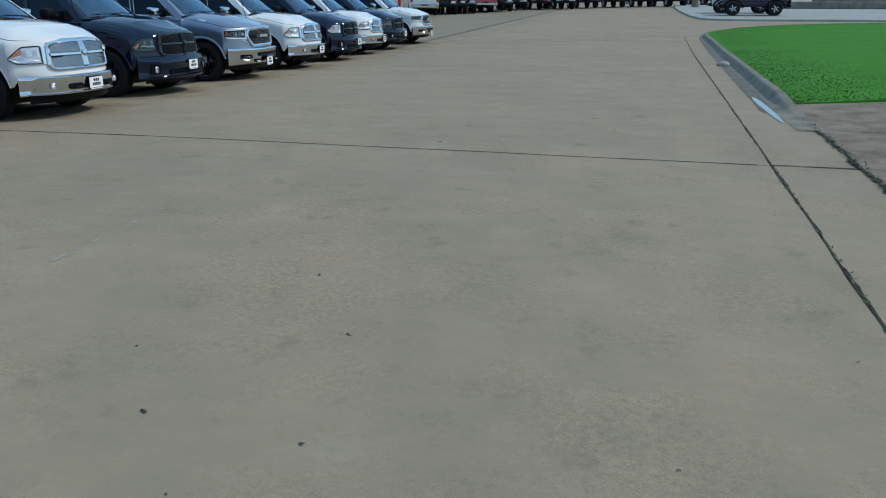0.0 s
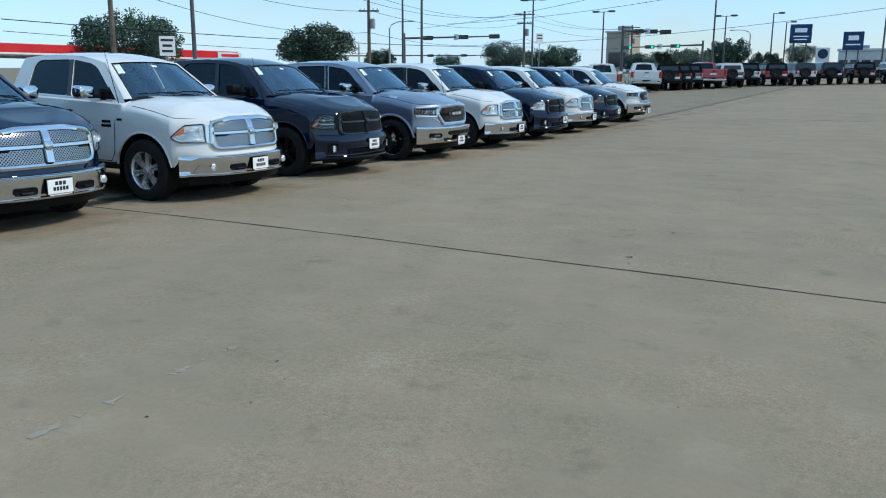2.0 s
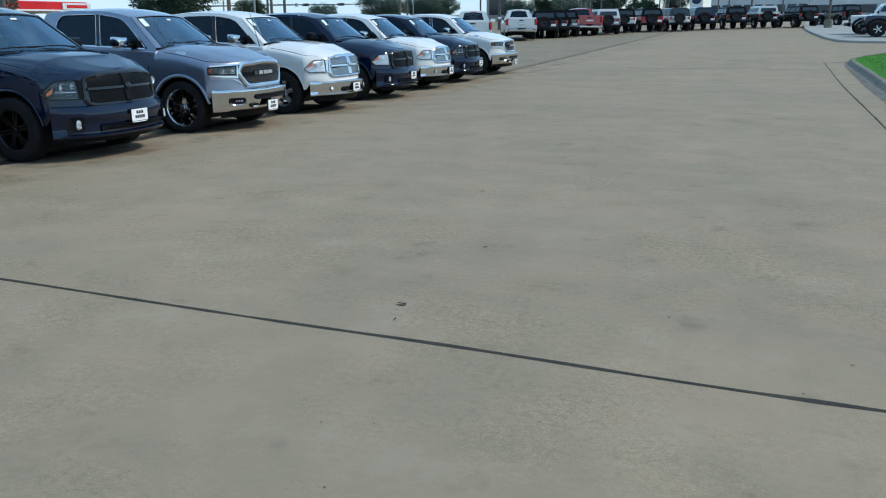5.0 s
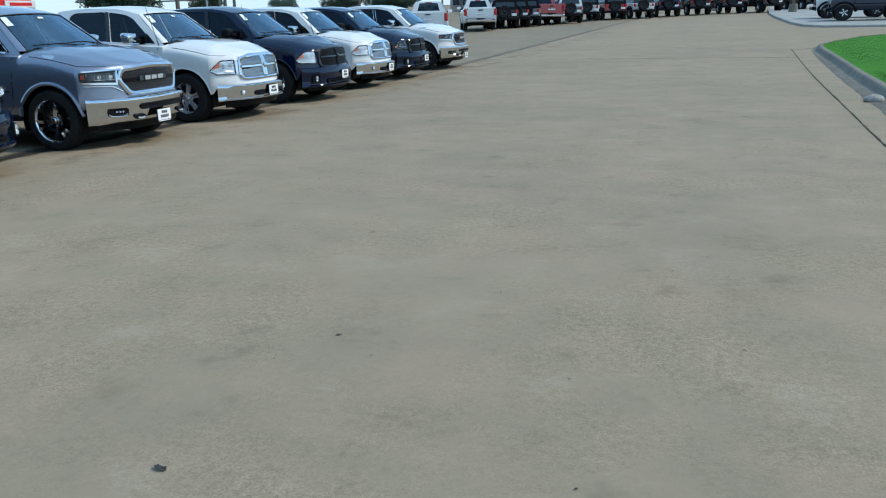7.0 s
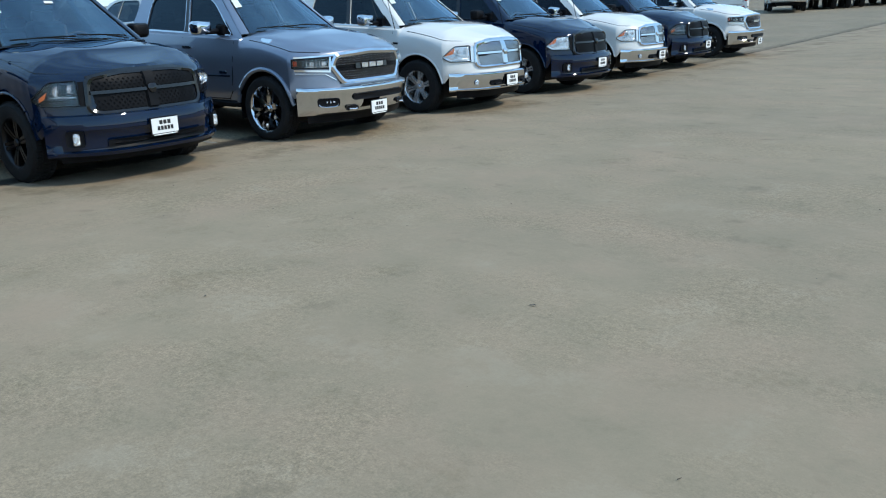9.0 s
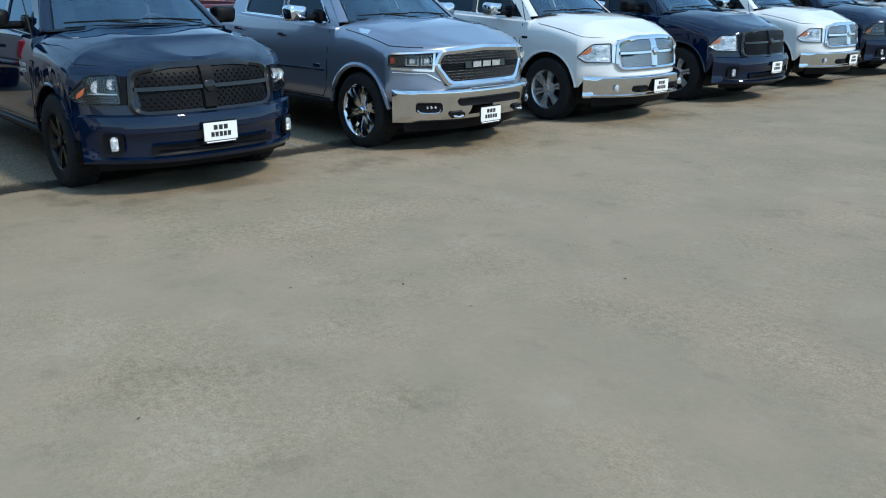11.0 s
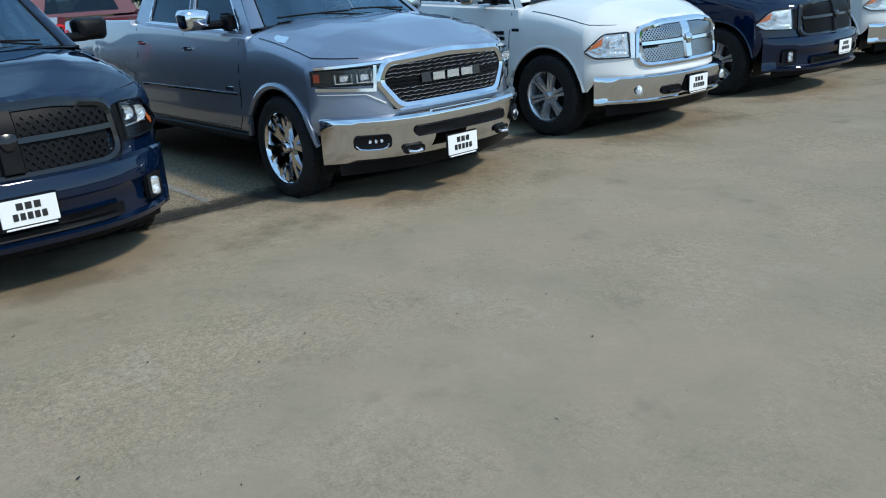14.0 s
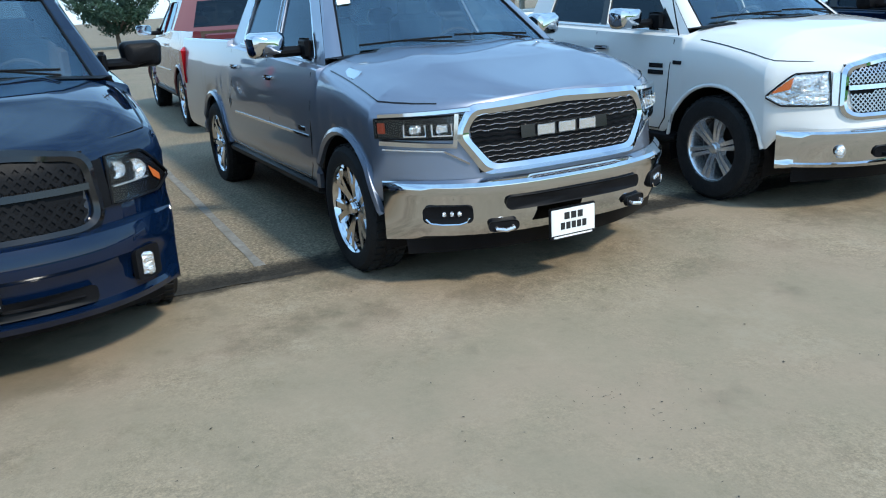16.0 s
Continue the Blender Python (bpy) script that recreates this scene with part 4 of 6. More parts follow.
def pickup(m, paint_mat, label, new_style=False, grille="chrome", bumper="chrome", rim="chrome", lamp="clear", mirror="chrome", plate_y=0.0, group="pickup row", badge=True):
    """A crew-cab pickup truck with all its parts."""
    c = Cut(new_style)
    e = thing("pickup_truck", m, label, "pickup truck", group)
    bright = CHROME if bumper == "chrome" else BLACK
    part("body", body_shell(c), paint_mat, e, sharp=38)
    cab(e, c, paint_mat, CHROME if mirror == "chrome" else BLACK)
    part("chassis", Shape().box((-2.0, 0, 0.47), (5.2, 1.30, 0.24), 0.05).box((0.35, 0, 0.52), (0.7, 1.5, 0.16), 0.05).box((c.axle - c.base, 0, 0.36), (0.14, 1.5, 0.14), 0.05).box((c.axle, 0, 0.36), (0.14, 1.5, 0.12), 0.05), BLACK, e)
    for x in (c.axle, c.axle - c.base):
        for sg in (1, -1):
            wheel(e, x, sg, c, rim, False)
    for sg in (1, -1):
        # running board / sill; its black stands in for body paint in shade
        part("shaded_rocker", Shape().box((-1.8, sg * (c.W - 0.07), 0.44), (2.5, 0.12, 0.09), 0.03), BLACK, e)
        # lips of the arches
        for xw in (c.axle, c.axle - c.base):
            pts = []
            for k in range(19):
                a = math.pi * k / 18
                x, z = xw + (c.arch + 0.004) * math.cos(a), 0.40 + (c.arch + 0.004) * math.sin(a)
                pts.append((x, sg * (side_y(c, x, max(z, 0.5)) - 0.002), max(z, low_edge(c, x) if k in (0, 18) else z)))
            part("arch_lip", Shape().tube(pts, 0.028 if new_style else 0.016, 6), paint_mat, e)
        # door gaps
        for path in ([(-0.56, 1.24), (-0.59, 1.0), (-0.64, 0.6), (-0.72, 0.5)], [(-1.60, 1.29), (-1.60, 0.9), (-1.59, 0.5)], [(-2.70, 1.34), (-2.70, 1.06), (-2.76, 0.9), (-2.98, 0.72)], [(-0.72, 0.505), (-1.4, 0.50), (-2.4, 0.50), (-2.95, 0.52)]):
            part("door_gap", strip_on_side(c, path, sg, 0.011, 0.0012), GLOSS, e)
        part("bed_gap", strip_on_side(c, [(-2.862, 1.36), (-2.862, 0.9), (-2.862, 0.5)], sg, 0.018, 0.0012), GLOSS, e)
        part("hood_gap", Shape().tube([(x - rake(c, x, 1.1), sg * side_y(c, x, shoulder(c, x)) * 0.945, shoulder(c, x) + 0.0135) for x in np.linspace(CAB_F + 0.13, c.F - 0.17, 12)], 0.0045, 5), GLOSS, e)
        # handles
        for x, z in ((-1.49, 1.16), (-2.53, 1.20)):
            s = Shape().box((x, sg * (side_y(c, x, z) + 0.022), z), (0.19, 0.022, 0.032), 0.010)
            for dx in (-0.07, 0.07):
                s.box((x + dx, sg * (side_y(c, x, z) + 0.008), z), (0.03, 0.03, 0.03), 0.006)
            part("door_handle", s, CHROME if mirror == "chrome" else paint_mat, e)
        # mirrors
        s = Shape()
        my = c.W + 0.13
        rows = []
        for k, (dx, sc) in enumerate(((-0.06, 0.94), (-0.03, 1.0), (0.03, 0.97), (0.075, 0.80), (0.095, 0.5))):
            loop = rounded(0.135 * sc, 0.125 * sc, -0.085 * sc, 0.090 * sc, 4, 0.045 * sc)
            rows.append([(-0.98 + dx - 0.10 * abs(p[0] + 0.13) * 0.3, sg * (my + p[0] * 1), 1.415 + p[1]) for p in loop])
        s.grid(rows, True).fan(rows[-1])
        mir = part("side_mirror", s, CHROME if mirror == "chrome" else BLACK, e, "chrome mirror cap" if mirror == "chrome" else "black mirror cap")
        part("mirror_glass", Shape().fan([(p[0] + 0.012, p[1], p[2]) for p in rows[0]]), CHROME, mir)
        part("mirror_arm", Shape().box((-0.95, sg * (c.W - 0.02), 1.365), (0.10, 0.27, 0.07), 0.025).box((-0.90, sg * (c.W - 0.125), 1.38), (0.17, 0.05, 0.14), 0.02), BLACK, mir)
    # front end
    if new_style:
        outer = soft_loop([(0.53, 0.700), (0.668, 0.925), (0.585, 1.085), (0.0, 1.118), (-0.585, 1.085), (-0.668, 0.925), (-0.53, 0.700)], 0.05)
        inner = soft_loop([(0.478, 0.752), (0.606, 0.925), (0.548, 1.030), (0.0, 1.052), (-0.548, 1.030), (-0.606, 0.925), (-0.478, 0.752)], 0.05)
    else:
        outer = soft_loop([(0.575, 0.675), (0.650, 0.735), (0.622, 1.055), (0.30, 1.112), (-0.30, 1.112), (-0.622, 1.055), (-0.650, 0.735), (-0.575, 0.675)], 0.075)
        inner = soft_loop([(0.550, 0.722), (0.605, 0.770), (0.575, 1.020), (0.29, 1.062), (-0.29, 1.062), (-0.575, 1.020), (-0.605, 0.770), (-0.550, 0.722)], 0.065)
    f_mat = CHROME if grille == "chrome" else (GLOSS if grille == "black" else paint_mat)
    back = patch(c, [(y, 0.71) for y in np.linspace(-0.55, 0.55, 17)], [(y, 1.06) for y in np.linspace(-0.60, 0.60, 17)], 0.006)
    part("grille_back", back, BLACK, e)
    g = part("grille_frame", ring(c, outer, inner, 0.032, 0.02), f_mat, e, "chrome grille surround" if grille == "chrome" else "dark grille surround")
    if new_style:
        for i in range(10):
            z = 0.768 + 0.029 * i
            half = 0.47 + 0.125 * (z - 0.752) / 0.173 if z < 0.925 else 0.595 - 0.05 * (z - 0.925) / 0.105
            s, rows = Shape(), []
            n = 56
            for k in range(n + 1):
                y = -half + 2 * half * k / n
                w = 0.003 if (k // 2) % 2 else -0.003
                rows.append([front_pt(c, y, z + w - 0.0028, 0.014), front_pt(c, y, z + w, 0.024), front_pt(c, y, z + w + 0.0028, 0.014)])
            part("grille_slat", s.grid(rows), SATIN if i not in (4, 5) else BLACK, g)
        part("logo_bar", bar(c, (-0.30, 0.915), (0.30, 0.915), 0.088, 0.030, 0.02, 10), GLOSS, g)
        for k, yy in enumerate((-0.145, 0.0, 0.145)):
            s = Shape().box(front_pt(c, yy, 0.915, 0.043), (0.016, 0.118, 0.066), 0.007)
            part("logo_block", s, SATIN, g)
        # bright brow from the grille to the lamps
        for sg in (1, -1):
            part("lamp_brow", bar(c, (sg * 0.575, 1.066), (sg * 0.985, 1.045), 0.024, 0.03, 0.03, 14), CHROME, e)
            part("lamp_sill", bar(c, (sg * 0.655, 0.868), (sg * 0.99, 0.893), 0.030, 0.022, 0.024, 14), CHROME, e)
            part("lamp_wing", bar(c, (sg * 0.645, 1.045), (sg * 0.665, 0.87), 0.026, 0.024, 0.024, 8), CHROME, e)
            part("cheek_trim", bar(c, (sg * 0.60, 0.765), (sg * 0.72, 0.84), 0.014, 0.014, 0.016, 8), CHROME, e)
            part("cheek_line", bar(c, (sg * 0.72, 0.84), (sg * 0.985, 0.855), 0.010, 0.010, 0.012, 10), SATIN, e)
    else:
        for sg in (1, -1):
            for ya, yb, z0, z1 in ((0.592, 0.585, 0.728, 0.880), (0.585, 0.568, 0.925, 1.045)):
                lo = [(sg * 0.05, z0), (sg * (ya - (0.04 if z0 < 0.8 else 0)), z0), (sg * ya, z0 + 0.04), (sg * yb, z1 - 0.02), (sg * 0.30, z1 + (0.012 if z1 > 1 else 0)), (sg * 0.05, z1 + (0.014 if z1 > 1 else 0))]
                part("grille_mesh", lattice(c, lo, 0.033 if grille == "chrome" else 0.052, 0.009 if grille == "chrome" else 0.016, 0.018), MESH if grille == "chrome" else BLACK, g, "bright wire mesh" if grille == "chrome" else "black honeycomb mesh")
        w_bar = 0.10 if grille == "chrome" else 0.13
        part("grille_post", bar(c, (0, 0.73), (0, 1.07), w_bar, 0.04, 0.03, 6), f_mat if grille == "chrome" else BLACK, g)
        for sg in (1, -1):
            part("grille_bar", bar(c, (sg * 0.05, 0.902), (sg * 0.59, 0.902), 0.040, 0.036, 0.028, 8), f_mat, g)
        emb = Shape()
        loop = [(-0.055, 0.035), (-0.03, 0.05), (0.03, 0.05), (0.055, 0.035), (0.05, -0.005), (0.022, -0.05), (-0.022, -0.05), (-0.05, -0.005)]
        emb.grid([[front_pt(c, y, 0.905 + z, 0.036) for y, z in loop], [front_pt(c, y * 0.9, 0.905 + z * 0.9, 0.055) for y, z in loop], [front_pt(c, y * 0.3, 0.905 + z * 0.3, 0.066) for y, z in loop]], True).fan([front_pt(c, y * 0.3, 0.905 + z * 0.3, 0.066) for y, z in loop])
        part("emblem", emb, CHROME if grille != "black" else GLOSS, g, "plain shield-shaped badge")
        for sg in (1, -1):
            part("grille_fillet", bar(c, (sg * 0.652, 1.01), (sg * 0.672, 0.78), 0.05, 0.012, 0.02, 6), SATIN if grille == "chrome" else BLACK, e)
    # head lamps
    for sg in (1, -1):
        n = 14
        if new_style:
            ya, yb = 0.635, 1.005
            lo = [(sg * (ya + (yb - ya) * k / n), 0.905 + 0.014 * k / n) for k in range(n + 1)]
            hi = [(sg * (ya - 0.03 + (yb - ya + 0.03) * k / n), 1.036 - 0.008 * k / n) for k in range(n + 1)]
        else:
            ya, yb = 0.690, 0.996
            brow = lambda f: 1.020 - 0.015 * f - 0.145 * clamp((f - 0.58) / 0.42) ** 1.25
            lo = [(sg * (ya + (yb - ya) * k / n), 0.785 + 0.005 * k / n + 0.055 * clamp((k / n - 0.8) / 0.2)) for k in range(n + 1)]
            hi = [(sg * (ya + (yb - ya) * k / n), brow(k / n)) for k in range(n + 1)]
        dark = lamp == "dark" or new_style
        h = part("headlamp", patch(c, lo, hi, 0.004), GLOSS if dark else REFLECT, e, "headlamp with a black housing" if dark else "headlamp with a bright reflector")
        if new_style:
            for yc in (0.72, 0.84):
                s = Shape()
                p = front_pt(c, sg * yc, 0.965, 0.012)
                s.box(p, (0.03, 0.075, 0.055), 0.012)
                part("projector", s, REFLECT, h)
                part("projector_trim", Shape().tube([front_pt(c, sg * (yc + dy), 0.965 + dz, 0.03) for dy, dz in ((-0.045, 0.03), (-0.045, -0.035), (0.045, -0.035), (0.045, 0.03))], 0.006, 5), SATIN, h)
            part("turn_lens", patch(c, [(sg * y, 0.945) for y in (0.965, 0.98, 0.995)], [(sg * y, 1.005) for y in (0.965, 0.98, 0.995)], 0.012), MARKER, h)
        else:
            if not dark:
                part("inner_reflector", patch(c, [(sg * (0.71 + 0.02 * k), 0.81) for k in range(9)], [(sg * (0.71 + 0.02 * k), 0.995 - 0.003 * k) for k in range(9)], 0.010), REFLECT, h)
            for yc, zc, r in ((0.738, 0.945, 0.044), (0.832, 0.925, 0.052)):
                p = front_pt(c, sg * yc, zc, 0.006)
                part("reflector", Shape().lathe([(r, 0.016), (r * 0.8, 0.004), (r * 0.3, -0.002), (r * 0.22, 0.02), (0.001, 0.026)], p, "x", 16), REFLECT, h)
            part("lamp_fin", bar(c, (sg * 0.705, 0.868), (sg * 0.885, 0.872), 0.008, 0.018, 0.012, 6), SATIN, h)
            a, b = (0.882, 0.972) if lamp != "dark" else (0.905, 0.952)
            drop = 0.0 if lamp != "dark" else 0.045
            ft = [k / 5 for k in range(6)]
            foot_z = [(sg * (a + 0.012 + (b - a - 0.012) * f), 0.905 - drop - 0.030 * f) for f in ft]
            head_z = [(sg * (a - 0.008 + (b - a + 0.008) * f), brow((a + (b - a) * f - ya) / (yb - ya)) - 0.012 - drop) for f in ft]
            part("turn_lens", patch(c, foot_z, head_z, 0.012), AMBER, h)
        part("lens", patch(c, lo, hi, 0.028), LENS, h, "clear curved lens").visible_shadow = False
        rim_pts = [front_pt(c, *p, 0.012) for p in lo] + [front_pt(c, *p, 0.012) for p in hi[::-1]]
        part("lamp_seal", Shape().tube(rim_pts, 0.007, 5, closed=True), BLACK, h)
    # bumper
    if new_style:
        prof = [(0.335, -0.10), (0.36, -0.045), (0.42, -0.012), (0.475, 0.0), (0.55, 0.016), (0.60, 0.034), (0.632, 0.046), (0.655, 0.042), (0.672, 0.02), (0.68, -0.06)]
    elif bumper == "chrome":
        prof = [(0.345, -0.09), (0.358, -0.010), (0.380, 0.004), (0.390, -0.022), (0.44, -0.010), (0.50, 0.002), (0.56, 0.014), (0.596, 0.012), (0.612, -0.010), (0.62, -0.10)]
    else:
        prof = [(0.30, -0.08), (0.31, 0.0), (0.345, 0.022), (0.362, -0.03), (0.44, -0.038), (0.52, -0.02), (0.56, 0.015), (0.63, 0.02), (0.69, -0.01), (0.70, -0.10)]
    bm_mat = CHROME if bumper == "chrome" else paint_mat
    b = part("front_bumper", bumper_band(c, prof), bm_mat, e, "polished chrome bumper" if bumper == "chrome" else "body-coloured bumper")
    part("air_dam", bumper_band(c, [(0.235, -0.18), (0.24, -0.15), (0.31, -0.12), (0.40, -0.10)], -0.93, 0.93), BLACK, e)
    if new_style:
        part("lower_mesh", bumper_panel(c, -0.46, 0.46, 0.505, 0.580, 0.040, 0.03), BLACK, b)
        part("fog_housing", bumper_panel(c, -0.86, -0.63, 0.445, 0.545, 0.022), BLACK, b)
        part("fog_housing", bumper_panel(c, 0.63, 0.86, 0.445, 0.545, 0.022), BLACK, b)
        for sg in (1, -1):
            p = bumper_pt(c, sg * 0.735 / c.W, 0.52, 0.012)
            s = Shape()
            for k in range(3):
                s.box(bumper_pt(c, sg * (0.70 + 0.035 * k) / c.W, 0.50, 0.018), (0.016, 0.026, 0.03), 0.006)
            part("fog_lamp", s, REFLECT, b)
            part("fog_lip", Shape().tube([bumper_pt(c, sg * y / c.W, z, 0.026) for y, z in ((0.655, 0.478), (0.665, 0.452), (0.70, 0.440), (0.78, 0.440), (0.83, 0.448), (0.85, 0.475))], 0.007, 6), CHROME, b)
            # black panel paints the shade inside the hook opening
            part("hook_shade_panel", bumper_panel(c, sg * 0.47 - 0.085, sg * 0.47 + 0.085, 0.38, 0.44, 0.016, 0.026), BLACK, b)
            part("tow_hook", Shape().tube([bumper_pt(c, sg * (0.47 + dy) / c.W, 0.40 + dz, o) for dy, dz, o in ((-0.05, 0.01, -0.03), (-0.045, 0.0, 0.03), (0.0, -0.005, 0.05), (0.045, 0.0, 0.03), (0.05, 0.01, -0.03))], 0.012, 6), SATIN, b)
    elif bumper == "chrome":
        part("centre_inset", bumper_panel(c, -0.18, 0.18, 0.41, 0.54, 0.014, 0.03), BLACK, b)
        for sg in (1, -1):
            # shade of the hook opening, put on as a black panel
            part("hook_shade_panel", bumper_panel(c, sg * 0.36 - 0.12, sg * 0.36 + 0.12, 0.415, 0.495, 0.014, 0.03), BLACK, b)
            part("tow_hook", Shape().tube([bumper_pt(c, sg * (0.36 + dy) / c.W, 0.44, o) for dy, o in ((-0.06, -0.02), (-0.05, 0.04), (0.05, 0.04), (0.06, -0.02))], 0.013, 6), BLACK, b)
            p = bumper_pt(c, sg * 0.70 / c.W, 0.47, 0.006)
            part("fog_lamp", Shape().lathe([(0.045, -0.005), (0.045, 0.012), (0.035, 0.018), (0.001, 0.02)], p, "x", 16), REFLECT, b)
    else:
        part("lower_mesh", bumper_panel(c, -0.56, 0.56, 0.372, 0.455, -0.004, 0.025), BLACK, b)
        part("mesh_blade", bumper_band(c, [(0.405, -0.01), (0.414, 0.010), (0.423, -0.01)], -0.50, 0.50, 12), GLOSS, b)
        for sg in (1, -1):
            part("fog_pocket", bumper_panel(c, sg * 0.80 - 0.06, sg * 0.80 + 0.06, 0.40, 0.56, 0.022, 0.02), BLACK, b)
            p = bumper_pt(c, sg * 0.795 / c.W, 0.475, 0.014)
            part("fog_lamp", Shape().box(p, (0.04, 0.075, 0.12), 0.012), REFLECT, b)
    pz, po = (0.39, 0.075) if new_style else ((0.475, 0.05) if bumper == "chrome" else (0.53, 0.06))
    dealer_plate(e, c, plate_y, pz, c.F + 0.09 + po - 0.02)
    # badges on hood side and doors
    if badge:
        for sg in (1, -1):
            s = Shape()
            if new_style:
                x = -0.06
                s.box((x, sg * side_y(c, x, shoulder(c, x)) * 0.90, shoulder(c, x) + 0.038), (0.19, 0.075, 0.016), 0.007, Euler((-sg * 0.75, 0.10, 0)).to_matrix())
                part("hood_badge", s, CHROME, e, "small chrome hood badge")
                part("door_badge", Shape().box(on_side(c, -0.80, 0.845, sg, 0.004), (0.15, 0.008, 0.035), 0.003), CHROME, e)
                part("door_moulding", strip_on_side(c, [(-0.66, 0.80), (-1.5, 0.80), (-2.1, 0.80), (-2.66, 0.80)], sg, 0.022, 0.010), CHROME, e)
            else:
                for zb, wb in ((1.03, 0.17), (0.975, 0.19)):
                    part("door_badge", Shape().box(on_side(c, -0.75, zb, sg, 0.004), (wb, 0.008, 0.036), 0.003), GLOSS if paint_mat is P_WHITE else SATIN, e, "small raised door badge")
                part("fender_badge", Shape().box(on_side(c, -0.50, 1.06, sg, 0.004), (0.10, 0.008, 0.03), 0.003), GLOSS, e)
    if not new_style:
        x = -0.52
        p = Vector((x, -side_y(c, x, 1.2) * 0.965, shoulder(c, x) - 0.03))
        part("antenna", Shape().tube([p, p + Vector((-0.02, 0, 0.03)), p + Vector((-0.20, -0.02, 0.72))], [0.014, 0.007, 0.003], 6), BLACK, e)
    # rear end
    s = Shape().box((c.R - 0.012, 0, 1.06), (0.06, 1.62, 0.62), 0.02)
    tg = part("tailgate", s, paint_mat, e)
    part("gate_handle", Shape().box((c.R - 0.045, 0, 1.24), (0.03, 0.28, 0.06), 0.012), BLACK, tg)
    part("gate_badge", Shape().box((c.R - 0.045, 0, 1.02), (0.012, 0.5, 0.10), 0.01), SATIN, tg)
    for sg in (1, -1):
        part("tail_lamp", Shape().box((c.R + 0.05, sg * (c.W - 0.095), 1.11), (0.20, 0.17, 0.42), 0.04), REDLENS, e, "tall red tail lamp")
    part("rear_bumper", Shape().box((c.R - 0.08, 0, 0.60), (0.18, 1.96, 0.20), 0.06), CHROME if bumper == "chrome" else paint_mat, e)
    return e


FRONT = 1.0      # from the front axle to the plate
def parked(px, py, yaw, **kw):
    """Stands a truck so that the middle of its nose lies at (px, py)."""
    a = radians(yaw)
    x, y = px - FRONT * math.cos(a), py - FRONT * math.sin(a)
    return pose(x, y, height(x, py), 0, 0, yaw)


pickup(parked(-8.20, 7.44, 2), P_BLUE, "dark blue pickup with a chrome mesh grille", rim="chrome")
pickup(parked(-8.06, 10.36, 2), P_WHITE, "white pickup with a chrome grille and bumper", rim="satin")
pickup(parked(-8.34, 13.44, 3), P_NAVY, "blue-black pickup with a blacked-out grille", grille="black", bumper="paint", rim="black", lamp="dark", mirror="black")
pickup(parked(-8.38, 16.60, 4.5), P_SILVER, "silver-grey pickup with chrome trim, wide grille", new_style=True, plate_y=-0.07)
pickup(parked(-8.42, 19.58, 3), P_WHITE, "white pickup with chrome mesh grille, amber lamp corners", rim="satin")
pickup(parked(-8.55, 22.6, 3), P_BLUE, "dark blue pickup with a dark grille and bumper", grille="black", bumper="paint", rim="satin", mirror="black")
pickup(parked(-8.80, 25.6, 3), P_WHITE, "white pickup with a chrome grille, further along", rim="satin")
pickup(parked(-8.98, 28.4, 3), P_BLUE, "dark blue pickup with dark bumper, further along", grille="black", bumper="paint", rim="satin", lamp="dark", mirror="black")
pickup(parked(-8.98, 31.8, 3), P_WHITE, "white pickup with a wide grille, row's end", new_style=True)
# second row behind, parked the other way
pickup(pose(-21.1, 16.30, 0, 0, 0, 182), P_MAROON, "dark red pickup parked nose away, chrome rims", new_style=True, bumper="paint", group="second pickup row")
pickup(pose(-21.0, 19.9, 0, 0, 0, 181), P_WHITE, "white pickup parked nose away behind the row", group="second pickup row")
pickup(pose(-21.0, 11.2, 0, 0, 0, 180), P_GREY, "grey pickup parked nose away behind the row", group="second pickup row")


